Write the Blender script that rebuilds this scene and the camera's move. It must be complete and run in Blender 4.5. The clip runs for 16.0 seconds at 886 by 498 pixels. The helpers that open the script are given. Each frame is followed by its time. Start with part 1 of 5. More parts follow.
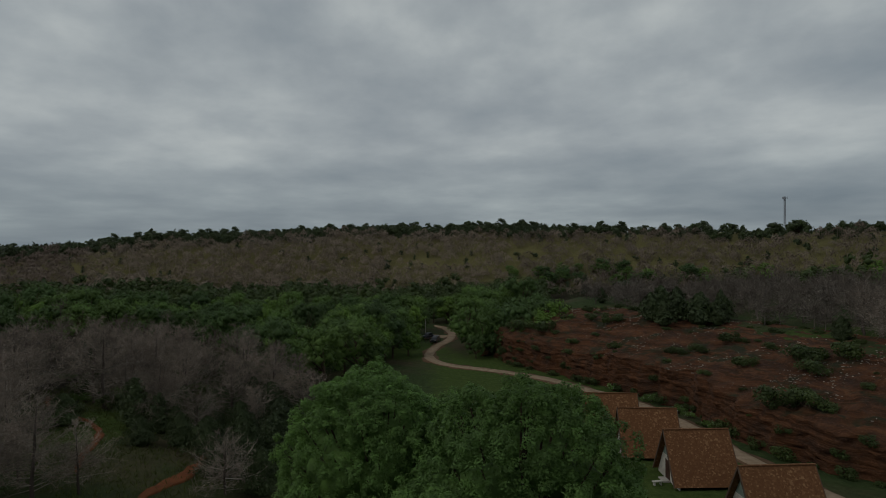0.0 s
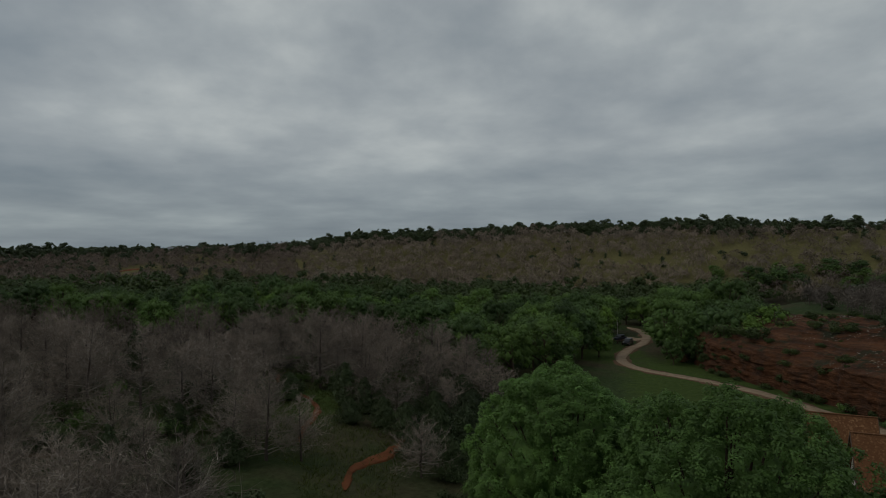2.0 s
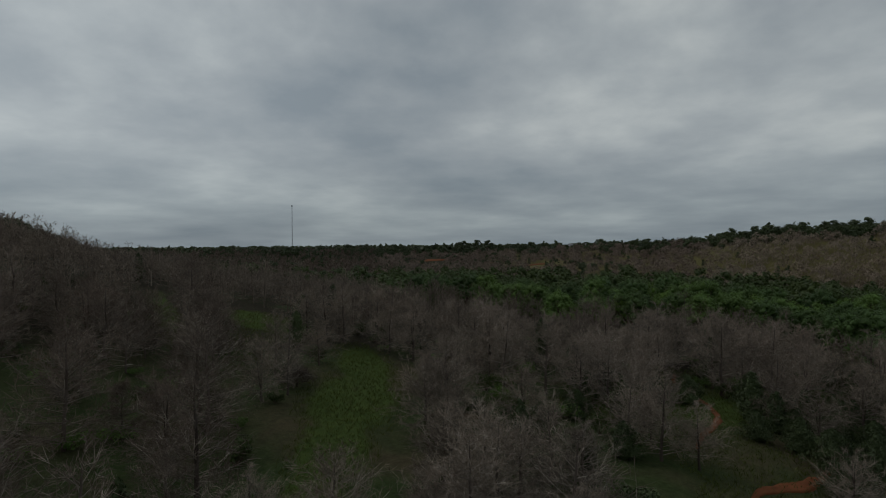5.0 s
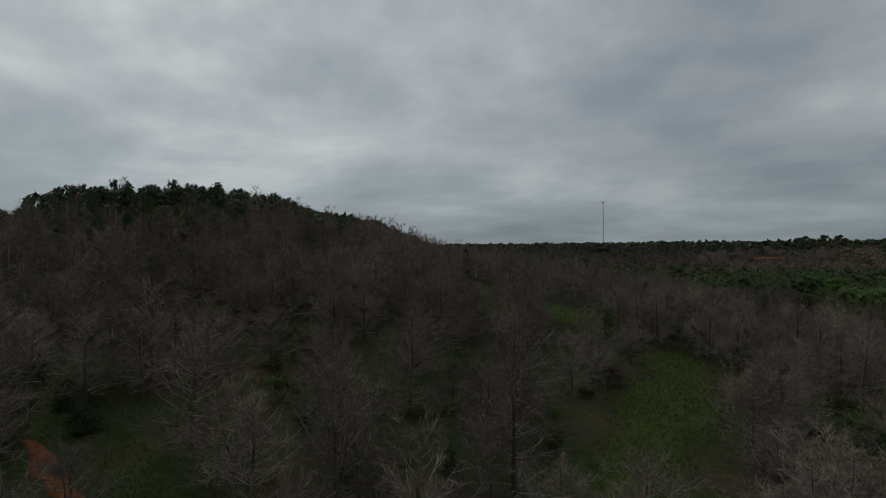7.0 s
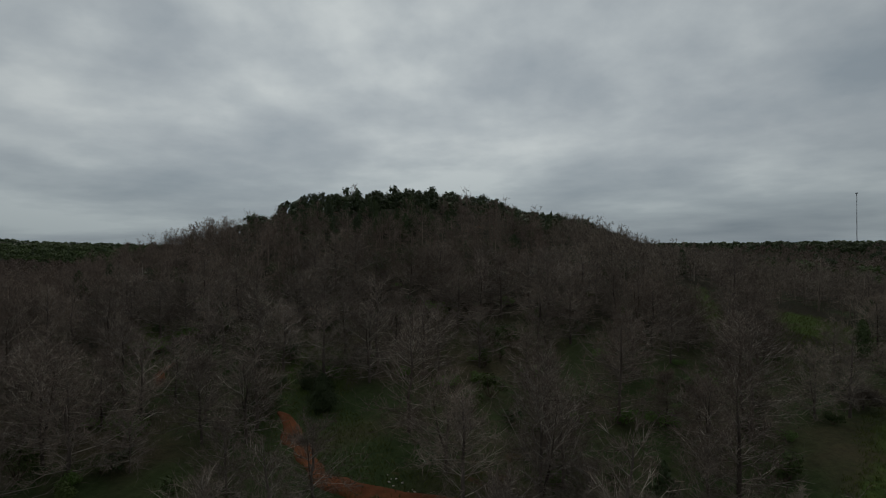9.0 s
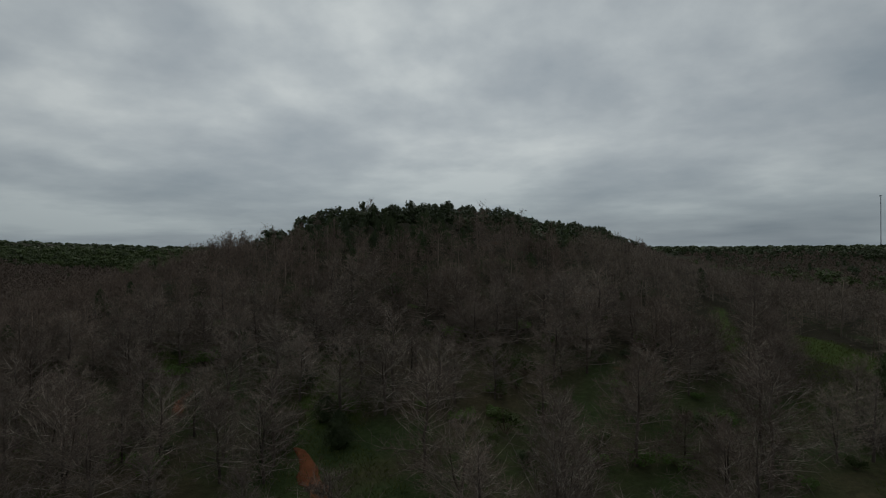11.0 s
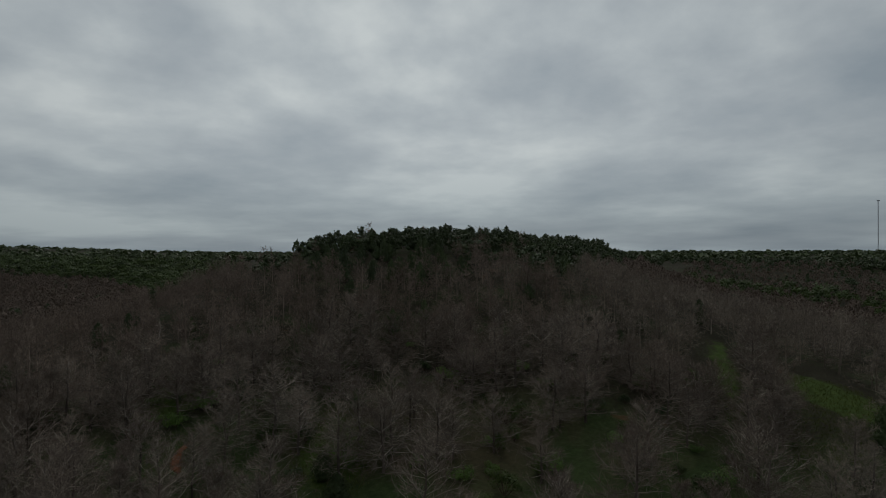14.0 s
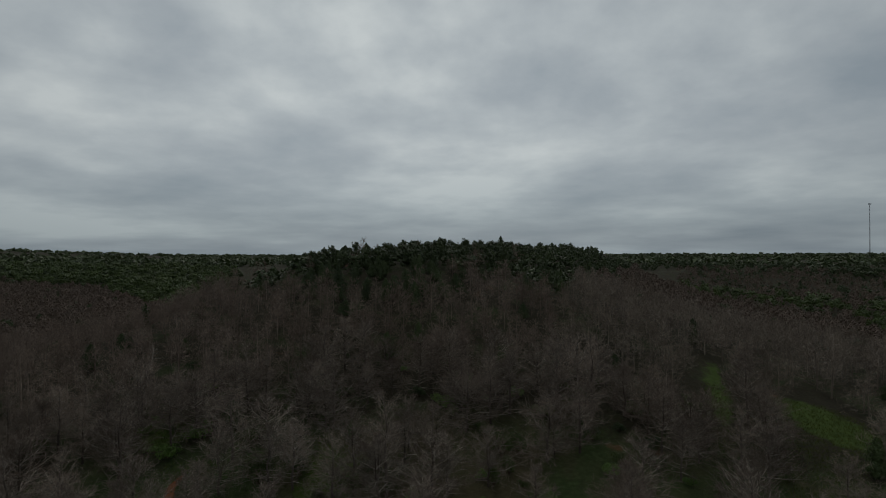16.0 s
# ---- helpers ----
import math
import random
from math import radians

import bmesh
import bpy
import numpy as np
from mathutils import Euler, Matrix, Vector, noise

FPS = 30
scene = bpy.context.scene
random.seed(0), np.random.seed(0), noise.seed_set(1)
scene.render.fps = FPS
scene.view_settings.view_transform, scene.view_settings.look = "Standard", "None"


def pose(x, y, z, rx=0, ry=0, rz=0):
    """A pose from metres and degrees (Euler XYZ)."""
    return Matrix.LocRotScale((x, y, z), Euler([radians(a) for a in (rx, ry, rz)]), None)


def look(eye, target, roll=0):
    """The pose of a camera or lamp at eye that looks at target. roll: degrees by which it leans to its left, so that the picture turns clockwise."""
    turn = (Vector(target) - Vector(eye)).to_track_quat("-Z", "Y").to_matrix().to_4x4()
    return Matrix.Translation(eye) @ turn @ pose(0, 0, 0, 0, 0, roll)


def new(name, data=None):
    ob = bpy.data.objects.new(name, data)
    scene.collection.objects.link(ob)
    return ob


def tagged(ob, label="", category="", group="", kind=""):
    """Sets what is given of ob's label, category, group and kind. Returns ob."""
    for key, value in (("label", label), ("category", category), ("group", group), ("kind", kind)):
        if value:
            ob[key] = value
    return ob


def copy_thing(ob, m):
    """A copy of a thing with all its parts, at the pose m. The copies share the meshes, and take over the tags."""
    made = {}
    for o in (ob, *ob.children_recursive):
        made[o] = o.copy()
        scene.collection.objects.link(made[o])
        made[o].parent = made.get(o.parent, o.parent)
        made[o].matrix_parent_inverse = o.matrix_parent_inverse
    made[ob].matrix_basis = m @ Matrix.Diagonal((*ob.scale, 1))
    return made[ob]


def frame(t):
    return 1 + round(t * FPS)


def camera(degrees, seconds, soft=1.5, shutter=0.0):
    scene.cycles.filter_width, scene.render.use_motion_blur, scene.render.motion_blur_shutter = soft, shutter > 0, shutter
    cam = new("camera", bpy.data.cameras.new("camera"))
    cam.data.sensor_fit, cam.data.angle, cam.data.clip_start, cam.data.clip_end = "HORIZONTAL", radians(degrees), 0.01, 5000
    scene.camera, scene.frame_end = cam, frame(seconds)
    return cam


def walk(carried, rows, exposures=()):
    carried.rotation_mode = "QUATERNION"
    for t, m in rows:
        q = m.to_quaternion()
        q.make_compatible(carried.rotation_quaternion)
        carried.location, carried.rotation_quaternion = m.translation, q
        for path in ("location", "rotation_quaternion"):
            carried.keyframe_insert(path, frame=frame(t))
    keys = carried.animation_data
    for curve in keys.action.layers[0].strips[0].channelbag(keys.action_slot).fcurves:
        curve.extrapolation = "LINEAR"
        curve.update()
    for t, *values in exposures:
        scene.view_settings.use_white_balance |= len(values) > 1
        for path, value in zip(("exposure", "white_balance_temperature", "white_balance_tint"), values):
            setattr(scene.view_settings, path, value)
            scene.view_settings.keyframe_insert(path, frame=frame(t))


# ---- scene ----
cam = camera(74.0, 16.0, soft=0.75)
GROUND_TO_EYE = 26.0
# seconds, climb, pitch, roll, yaw
PATH = [
    (0.0, 0.0, 0.0, 0.50, 0.0), (0.5, 0.0, 0.0, 0.50, 1.75), (1.0, 0.0, 0.0, 0.50, 6.62), (1.5, 0.0, -0.02, 0.47, 12.72),
    (2.0, 0.0, -0.03, 0.45, 18.23), (2.5, 0.0, -0.06, 0.38, 23.77), (3.0, 0.0, -0.1, 0.3, 29.59), (3.5, 0.0, -0.12, 0.27, 35.02),
    (4.6, 0.0, -0.1, 0.35, 49.4), (5.8, 0.0, -0.05, 0.48, 67.6), (6.5, 0.0, -0.12, 0.42, 77.87), (7.0, 0.0, -0.22, 0.36, 85.01),
    (7.5, 0.0, -0.3, 0.31, 92.17), (8.0, 0.0, -0.3, 0.26, 99.25), (8.5, 0.0, -0.25, 0.33, 103.23), (9.0, 0.25, -0.17, 0.38, 104.9),
    (9.5, 1.15, -0.13, 0.33, 106.02), (10.5, 3.5, -0.08, 0.25, 106.4), (12.0, 7.15, 0.03, 0.18, 106.5), (12.5, 8.4, 0.07, 0.19, 106.45),
    (13.0, 9.75, 0.09, 0.2, 106.4), (13.5, 11.05, 0.13, 0.21, 106.35), (14.0, 12.33, 0.17, 0.2, 106.28), (14.5, 13.65, 0.18, 0.19, 106.13),
    (15.0, 14.93, 0.2, 0.17, 105.98), (15.5, 16.1, 0.25, 0.17, 105.88), (16.0, 17.1, 0.33, 0.2, 105.74)]
walk(cam, [(t, pose(0, 0, GROUND_TO_EYE + up, 90 + pitch, roll, yaw)) for t, up, pitch, roll, yaw in PATH])

# ---- overcast sky and its soft sun ----
SUN_AZ, SUN_EL = 108.0, 48.0
world = bpy.data.worlds.new("overcast_sky")
scene.world = world
world.use_nodes = True


def wire(tree, kind, **sets):
    """A node with its attributes and inputs: links for sockets, values for the rest."""
    node = tree.nodes.new(kind)
    for key, value in sets.items():
        if key == "operation":
            node.operation = value
            continue
        if key == "noise_dimensions":
            node.noise_dimensions = value
            continue
        socket = node.inputs[int(key[1:])] if key[0] == "i" and key[1:].isdigit() else node.inputs[key.replace("_", " ")]
        if isinstance(value, bpy.types.NodeSocket):
            tree.links.new(value, socket)
        else:
            socket.default_value = value
    return node


def ramp(tree, fac, stops):
    node = tree.nodes.new("ShaderNodeValToRGB")
    el = node.color_ramp.elements
    while len(el) < len(stops):
        el.new(0.5)
    for e, (at, col) in zip(el, stops):
        e.position, e.color = at, (*col, 1)
    tree.links.new(fac, node.inputs[0])
    return node.outputs[0]


def mixed(tree, fac, a, b, blend="MIX"):
    node = tree.nodes.new("ShaderNodeMix")
    node.data_type, node.blend_type = "RGBA", blend
    for i, v in ((0, fac), (6, a), (7, b)):
        if isinstance(v, bpy.types.NodeSocket):
            tree.links.new(v, node.inputs[i])
        else:
            node.inputs[i].default_value = v if i == 0 else (*v, 1)
    return node.outputs[2]


def build_sky():
    t = world.node_tree
    t.nodes.clear()
    out = t.nodes.new("ShaderNodeOutputWorld")
    way = t.nodes.new("ShaderNodeTexCoord").outputs["Generated"]
    xyz = wire(t, "ShaderNodeSeparateXYZ", i0=way)
    # the cloud deck is a flat layer: directions are laid onto it
    rise = wire(t, "ShaderNodeMath", operation="MAXIMUM", i0=xyz.outputs[2], i1=0.0)
    rise = wire(t, "ShaderNodeMath", operation="ADD", i0=rise.outputs[0], i1=0.1)
    u = wire(t, "ShaderNodeMath", operation="DIVIDE", i0=xyz.outputs[0], i1=rise.outputs[0])
    v = wire(t, "ShaderNodeMath", operation="DIVIDE", i0=xyz.outputs[1], i1=rise.outputs[0])
    deck = wire(t, "ShaderNodeCombineXYZ", i0=u.outputs[0], i1=v.outputs[0], i2=9.1).outputs[0]
    big = wire(t, "ShaderNodeTexNoise", Vector=deck, Scale=0.3, Detail=2.0, Roughness=0.4).outputs[0]
    # seen ever more edge-on towards the horizon, its heaps flatten into level bands
    up = wire(t, "ShaderNodeMath", operation="MAXIMUM", i0=xyz.outputs[2], i1=0.0)
    up = wire(t, "ShaderNodeMath", operation="ADD", i0=up.outputs[0], i1=0.07)
    up = wire(t, "ShaderNodeMath", operation="LOGARITHM", i0=up.outputs[0], i1=4.6).outputs[0]
    folded = wire(t, "ShaderNodeCombineXYZ", i0=xyz.outputs[0], i1=xyz.outputs[1], i2=up).outputs[0]
    heap = wire(t, "ShaderNodeTexNoise", Vector=folded, Scale=3.0, Detail=6.0, Roughness=0.45).outputs[0]
    lump = wire(t, "ShaderNodeTexNoise", Vector=folded, Scale=8.5, Detail=5.0, Roughness=0.52).outputs[0]
    both = wire(t, "ShaderNodeMath", operation="MULTIPLY_ADD", i0=heap, i1=0.58, i2=0.0).outputs[0]
    both = wire(t, "ShaderNodeMath", operation="MULTIPLY_ADD", i0=lump, i1=0.28, i2=both).outputs[0]
    both = wire(t, "ShaderNodeMath", operation="MULTIPLY_ADD", i0=big, i1=0.14, i2=both).outputs[0]
    cloud = ramp(t, both, [(0.33, (0.188, 0.22, 0.244)), (0.455, (0.254, 0.283, 0.3)), (0.525, (0.3, 0.33, 0.342)), (0.62, (0.385, 0.414, 0.415))])
    # it is brighter where the sun stands behind it
    toward = wire(t, "ShaderNodeVectorMath", operation="DOT_PRODUCT", i0=way, i1=(-math.sin(radians(SUN_AZ)), math.cos(radians(SUN_AZ)), 0.35)).outputs["Value"]
    glow = wire(t, "ShaderNodeMapRange", Value=toward, From_Min=0.75, From_Max=1.06, To_Min=1.0, To_Max=1.24).outputs[0]
    cloud = mixed(t, 1.0, cloud, wire(t, "ShaderNodeCombineXYZ", i0=glow, i1=glow, i2=glow).outputs[0], "MULTIPLY")
    # thicker and greyer-blue where it is seen through more air near the horizon
    dim = [wire(t, "ShaderNodeMapRange", Value=xyz.outputs[2], From_Min=0.0, From_Max=0.17, To_Min=k, To_Max=1.0).outputs[0] for k in (0.58, 0.64, 0.69)]
    cloud = mixed(t, 1.0, cloud, wire(t, "ShaderNodeCombineXYZ", i0=dim[0], i1=dim[1], i2=dim[2]).outputs[0], "MULTIPLY")
    sky = t.nodes.new("ShaderNodeTexSky")
    sky.sky_type, sky.sun_disc = "NISHITA", False
    sky.sun_elevation, sky.sun_rotation = radians(SUN_EL), radians(-SUN_AZ)
    clear = wire(t, "ShaderNodeBackground", Color=sky.outputs[0], Strength=0.06)
    grey = wire(t, "ShaderNodeBackground", Color=cloud, Strength=SKY_LEVEL)
    mix = wire(t, "ShaderNodeMixShader", i0=0.94, i1=clear.outputs[0], i2=grey.outputs[0])
    t.links.new(mix.outputs[0], out.inputs[0])


SKY_LEVEL = 1.12
build_sky()
sun = new("sun", bpy.data.lights.new("sun", "SUN"))
sun.data.energy, sun.data.angle, sun.data.color = 0.5, radians(25), (1.0, 0.96, 0.9)
sun.matrix_basis = look((0, 0, 300), (300 * math.sin(radians(SUN_AZ)), -300 * math.cos(radians(SUN_AZ)), 300 - 300 * math.tan(radians(SUN_EL))))


# ---- materials ----
def material(name, rough=0.9, metal=0.0, spec=0.3):
    m = bpy.data.materials.new(name)
    m.use_nodes = True
    t = m.node_tree
    b = t.nodes["Principled BSDF"]
    b.inputs["Roughness"].default_value, b.inputs["Metallic"].default_value = rough, metal
    b.inputs["Specular IOR Level"].default_value = spec
    return m, t, b


def place(t):
    return t.nodes.new("ShaderNodeNewGeometry").outputs["Position"]


def noise_at(t, vec, scale, detail=4.0, rough=0.55, distort=0.0):
    return wire(t, "ShaderNodeTexNoise", Vector=vec, Scale=scale, Detail=detail, Roughness=rough, Distortion=distort).outputs[0]


def relief(t, b, height, strength, distance):
    n = wire(t, "ShaderNodeBump", Strength=strength, Distance=distance, Height=height)
    t.links.new(n.outputs[0], b.inputs["Normal"])


def paint_into(t, b, col):
    t.links.new(col, b.inputs["Base Color"])


def plain(name, col, rough=0.8, metal=0.0, spread=0.15, scale=3.0):
    """A paint or solid with worn, uneven tone."""
    m, t, b = material(name, rough, metal)
    n = noise_at(t, place(t), scale, 5.0)
    lo, hi = tuple(c * (1 - spread) for c in col), tuple(min(1, c * (1 + spread)) for c in col)
    paint_into(t, b, ramp(t, n, [(0.3, lo), (0.7, hi)]))
    return m


def leafy(name, dark, light, sheer=0.25, sprig=0.0):
    """Foliage: each leaf its own tone, whole trees drifting in hue; some light passes."""
    m, t, b = material(name, 0.6, 0.0, 0.25)
    geo = t.nodes.new("ShaderNodeNewGeometry")
    info = t.nodes.new("ShaderNodeObjectInfo")
    col = ramp(t, geo.outputs["Random Per Island"], [(0.0, dark), (1.0, light)])
    drift = noise_at(t, geo.outputs["Position"], 0.06, 2.0)
    col = mixed(t, drift, col, tuple(c * f for c, f in zip(light, (1.2, 1.1, 0.75))))
    clump = wire(t, "ShaderNodeMapRange", Value=noise_at(t, geo.outputs["Position"], 0.17, 2.0), From_Min=0.3, From_Max=0.7, To_Min=0.8, To_Max=1.2).outputs[0]
    col = mixed(t, 1.0, col, wire(t, "ShaderNodeCombineXYZ", i0=clump, i1=clump, i2=clump).outputs[0], "MULTIPLY")
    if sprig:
        # uneven tone puts lit leaf clusters and shaded gaps into the colour
        cluster_shade = wire(t, "ShaderNodeMapRange", Value=noise_at(t, geo.outputs["Position"], sprig, 1.0), From_Min=0.3, From_Max=0.7, To_Min=0.72, To_Max=1.35).outputs[0]
        col = mixed(t, 1.0, col, wire(t, "ShaderNodeCombineXYZ", i0=cluster_shade, i1=cluster_shade, i2=cluster_shade).outputs[0], "MULTIPLY")
    tone = wire(t, "ShaderNodeMapRange", Value=info.outputs["Random"], To_Min=0.8, To_Max=1.2).outputs[0]
    tone3 = wire(t, "ShaderNodeCombineXYZ", i0=tone, i1=tone, i2=tone).outputs[0]
    col = mixed(t, 1.0, col, tone3, "MULTIPLY")
    paint_into(t, b, col)
    tr = wire(t, "ShaderNodeBsdfTranslucent", Color=col)
    mix = wire(t, "ShaderNodeMixShader", i0=sheer, i1=b.outputs[0], i2=tr.outputs[0])
    t.links.new(mix.outputs[0], t.nodes["Material Output"].inputs[0])
    return m


def bark(name, dark, light, spark=1.5):
    m, t, b = material(name, 0.95, 0.0, 0.1)
    geo = t.nodes.new("ShaderNodeNewGeometry")
    info = t.nodes.new("ShaderNodeObjectInfo")
    col = ramp(t, geo.outputs["Random Per Island"], [(0.0, dark), (0.75, light), (1.0, tuple(min(1, c * spark) for c in light))])
    n = noise_at(t, geo.outputs["Position"], 0.035, 3.0)
    col = mixed(t, n, col, tuple(c * f for c, f in zip(dark, (1.06, 0.95, 0.86))))
    clump = wire(t, "ShaderNodeMapRange", Value=noise_at(t, geo.outputs["Position"], 0.2, 2.0), From_Min=0.3, From_Max=0.7, To_Min=0.68, To_Max=1.3).outputs[0]
    col = mixed(t, 1.0, col, wire(t, "ShaderNodeCombineXYZ", i0=clump, i1=clump, i2=clump).outputs[0], "MULTIPLY")
    tone = wire(t, "ShaderNodeMapRange", Value=info.outputs["Random"], To_Min=0.75, To_Max=1.25).outputs[0]
    col = mixed(t, 1.0, col, wire(t, "ShaderNodeCombineXYZ", i0=tone, i1=tone, i2=tone).outputs[0], "MULTIPLY")
    paint_into(t, b, col)
    return m


def ground_material():
    """Grass, dry slopes and red soil; lush and dry say where meadow and bare hillside lie."""
    m, t, b = material("meadow_soil", 1.0, 0.0, 0.1)
    p = place(t)
    lush = t.nodes.new("ShaderNodeAttribute")
    lush.attribute_name = "lush"
    arid = t.nodes.new("ShaderNodeAttribute")
    arid.attribute_name = "arid"
    broad = noise_at(t, p, 0.05, 5.0, 0.6, 0.4)
    fine = noise_at(t, p, 1.1, 7.0, 0.75)
    ragged = noise_at(t, p, 0.3, 5.0, 0.7)
    grass = ramp(t, fine, [(0.25, (0.016, 0.028, 0.009)), (0.5, (0.034, 0.052, 0.017)), (0.75, (0.064, 0.078, 0.03))])
    dry = ramp(t, fine, [(0.25, (0.032, 0.028, 0.016)), (0.75, (0.085, 0.072, 0.038))])
    meadow = ramp(t, fine, [(0.25, (0.022, 0.038, 0.009)), (0.5, (0.046, 0.071, 0.016)), (0.75, (0.082, 0.108, 0.028))])
    # slope tan is raised so that a sunlit stretch of hillside is in its colour
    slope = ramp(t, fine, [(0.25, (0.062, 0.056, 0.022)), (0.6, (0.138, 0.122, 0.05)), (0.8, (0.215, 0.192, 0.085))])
    col = mixed(t, ramp(t, broad, [(0.44, (0, 0, 0)), (0.64, (1, 1, 1))]), grass, dry)
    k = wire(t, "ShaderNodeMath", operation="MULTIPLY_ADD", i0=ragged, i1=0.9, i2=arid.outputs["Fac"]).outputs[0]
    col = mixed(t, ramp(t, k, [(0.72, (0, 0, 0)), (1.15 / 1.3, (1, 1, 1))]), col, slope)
    wooded = t.nodes.new("ShaderNodeAttribute")
    wooded.attribute_name = "wooded"
    litter = ramp(t, fine, [(0.25, (0.014, 0.012, 0.008)), (0.55, (0.032, 0.028, 0.017)), (0.8, (0.052, 0.05, 0.026))])
    litter = mixed(t, ramp(t, noise_at(t, p, 0.085, 5.0, 0.65, 0.5), [(0.52, (0, 0, 0)), (0.66, (0.65, 0.65, 0.65))]), litter, grass)
    k = wire(t, "ShaderNodeMath", operation="MULTIPLY_ADD", i0=ragged, i1=0.9, i2=wooded.outputs["Fac"]).outputs[0]
    col = mixed(t, ramp(t, k, [(0.62, (0, 0, 0)), (0.9, (1, 1, 1))]), col, litter)
    soil = ramp(t, noise_at(t, p, 0.075, 6.0, 0.6, 0.6), [(0.66, (0, 0, 0)), (0.73, (1, 1, 1))])
    col = mixed(t, soil, col, (0.12, 0.056, 0.03))
    k = wire(t, "ShaderNodeMath", operation="MULTIPLY_ADD", i0=ragged, i1=0.9, i2=lush.outputs["Fac"]).outputs[0]
    col = mixed(t, ramp(t, k, [(0.72, (0, 0, 0)), (0.95, (1, 1, 1))]), col, meadow)
    paint_into(t, b, col)
    relief(t, b, noise_at(t, p, 2.2, 6.0, 0.7), 0.9, 0.3)
    return m


def rock_material():
    m, t, b = material("red_sandstone", 0.95, 0.0, 0.15)
    p = place(t)
    xyz = wire(t, "ShaderNodeSeparateXYZ", i0=p)
    wob = noise_at(t, p, 0.12, 3.0)
    z = wire(t, "ShaderNodeMath", operation="MULTIPLY_ADD", i0=wob, i1=2.4, i2=xyz.outputs[2]).outputs[0]
    bands = wire(t, "ShaderNodeTexNoise", noise_dimensions="1D", W=z, Scale=1.6, Detail=6.0, Roughness=0.7).outputs[0]
    col = ramp(t, bands, [(0.3, (0.04, 0.018, 0.009)), (0.48, (0.08, 0.033, 0.015)), (0.62, (0.13, 0.055, 0.025)), (0.75, (0.058, 0.028, 0.015))])
    blotch = noise_at(t, p, 0.35, 6.0, 0.65, 0.5)
    col = mixed(t, ramp(t, blotch, [(0.45, (0, 0, 0)), (0.68, (0.8, 0.8, 0.8))]), col, (0.036, 0.024, 0.018))
    chips = noise_at(t, p, 3.5, 6.0, 0.8)
    col = mixed(t, ramp(t, chips, [(0.54, (0, 0, 0)), (0.68, (0.75, 0.75, 0.75))]), col, (0.2, 0.1, 0.058))
    moss = noise_at(t, p, 0.2, 5.0, 0.6, 0.8)
    up = wire(t, "ShaderNodeSeparateXYZ", i0=t.nodes.new("ShaderNodeNewGeometry").outputs["Normal"]).outputs[2]
    flat = wire(t, "ShaderNodeMapRange", Value=up, From_Min=0.75, From_Max=0.97).outputs[0]
    mossy = wire(t, "ShaderNodeMath", operation="MULTIPLY", i0=ramp(t, moss, [(0.52, (0, 0, 0)), (0.62, (1, 1, 1))]), i1=flat).outputs[0]
    col = mixed(t, mossy, col, (0.03, 0.032, 0.016))
    paint_into(t, b, col)
    h = wire(t, "ShaderNodeMath", operation="MULTIPLY_ADD", i0=noise_at(t, p, 1.8, 8.0, 0.7), i1=0.6, i2=bands).outputs[0]
    h = wire(t, "ShaderNodeMath", operation="MULTIPLY_ADD", i0=noise_at(t, p, 6.0, 6.0, 0.75), i1=0.5, i2=h).outputs[0]
    relief(t, b, h, 1.0, 0.35)
    return m


def dirt_material(name, lo, hi, scale=0.8):
    m, t, b = material(name, 0.97, 0.0, 0.12)
    p = place(t)
    n = noise_at(t, p, scale, 7.0, 0.65, 0.3)
    col = ramp(t, n, [(0.3, lo), (0.7, hi)])
    g = noise_at(t, p, 0.25, 4.0)
    col = mixed(t, ramp(t, g, [(0.55, (0, 0, 0)), (0.75, (0.5, 0.5, 0.5))]), col, tuple(c * 0.55 for c in lo))
    paint_into(t, b, col)
    relief(t, b, noise_at(t, p, 4.0, 6.0), 0.6, 0.08)
    return m


def shingle_material():
    m, t, b = material("brown_shingle", 0.9, 0.0, 0.2)
    p = t.nodes.new("ShaderNodeTexCoord").outputs["Object"]
    speck = wire(t, "ShaderNodeTexVoronoi", Vector=p, Scale=6.0).outputs["Color"]
    s = wire(t, "ShaderNodeSeparateXYZ", i0=speck).outputs[0]
    col = ramp(t, s, [(0.0, (0.115, 0.05, 0.021)), (0.7, (0.165, 0.075, 0.032)), (0.88, (0.215, 0.106, 0.048)), (1.0, (0.36, 0.21, 0.105))])
    col = mixed(t, noise_at(t, p, 0.8, 5.0), col, (0.125, 0.055, 0.023))
    paint_into(t, b, col)
    relief(t, b, s, 0.4, 0.03)
    return m


GROUND = ground_material()
ROCK = rock_material()
ROAD = dirt_material("pale_gravel_road", (0.18, 0.125, 0.08), (0.3, 0.225, 0.155))
TRAIL = dirt_material("red_clay_trail", (0.09, 0.032, 0.013), (0.17, 0.06, 0.025))
SHINGLE = shingle_material()
FAR_TWIGS = bark("far_brown_twigs", (0.172, 0.143, 0.116), (0.22, 0.183, 0.149), 1.1)
FAR_DARK_TWIGS = bark("far_dark_brown_twigs", (0.092, 0.073, 0.06), (0.142, 0.114, 0.096), 1.1)
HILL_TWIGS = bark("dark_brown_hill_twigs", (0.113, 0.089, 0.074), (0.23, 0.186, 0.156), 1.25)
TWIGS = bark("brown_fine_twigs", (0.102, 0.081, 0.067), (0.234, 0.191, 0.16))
TWIGS_GREY = bark("grey_fine_twigs", (0.138, 0.115, 0.095), (0.32, 0.272, 0.226))
PLATEAU_TWIGS = bark("grey_plateau_twigs", (0.098, 0.086, 0.074), (0.19, 0.166, 0.142), 1.2)
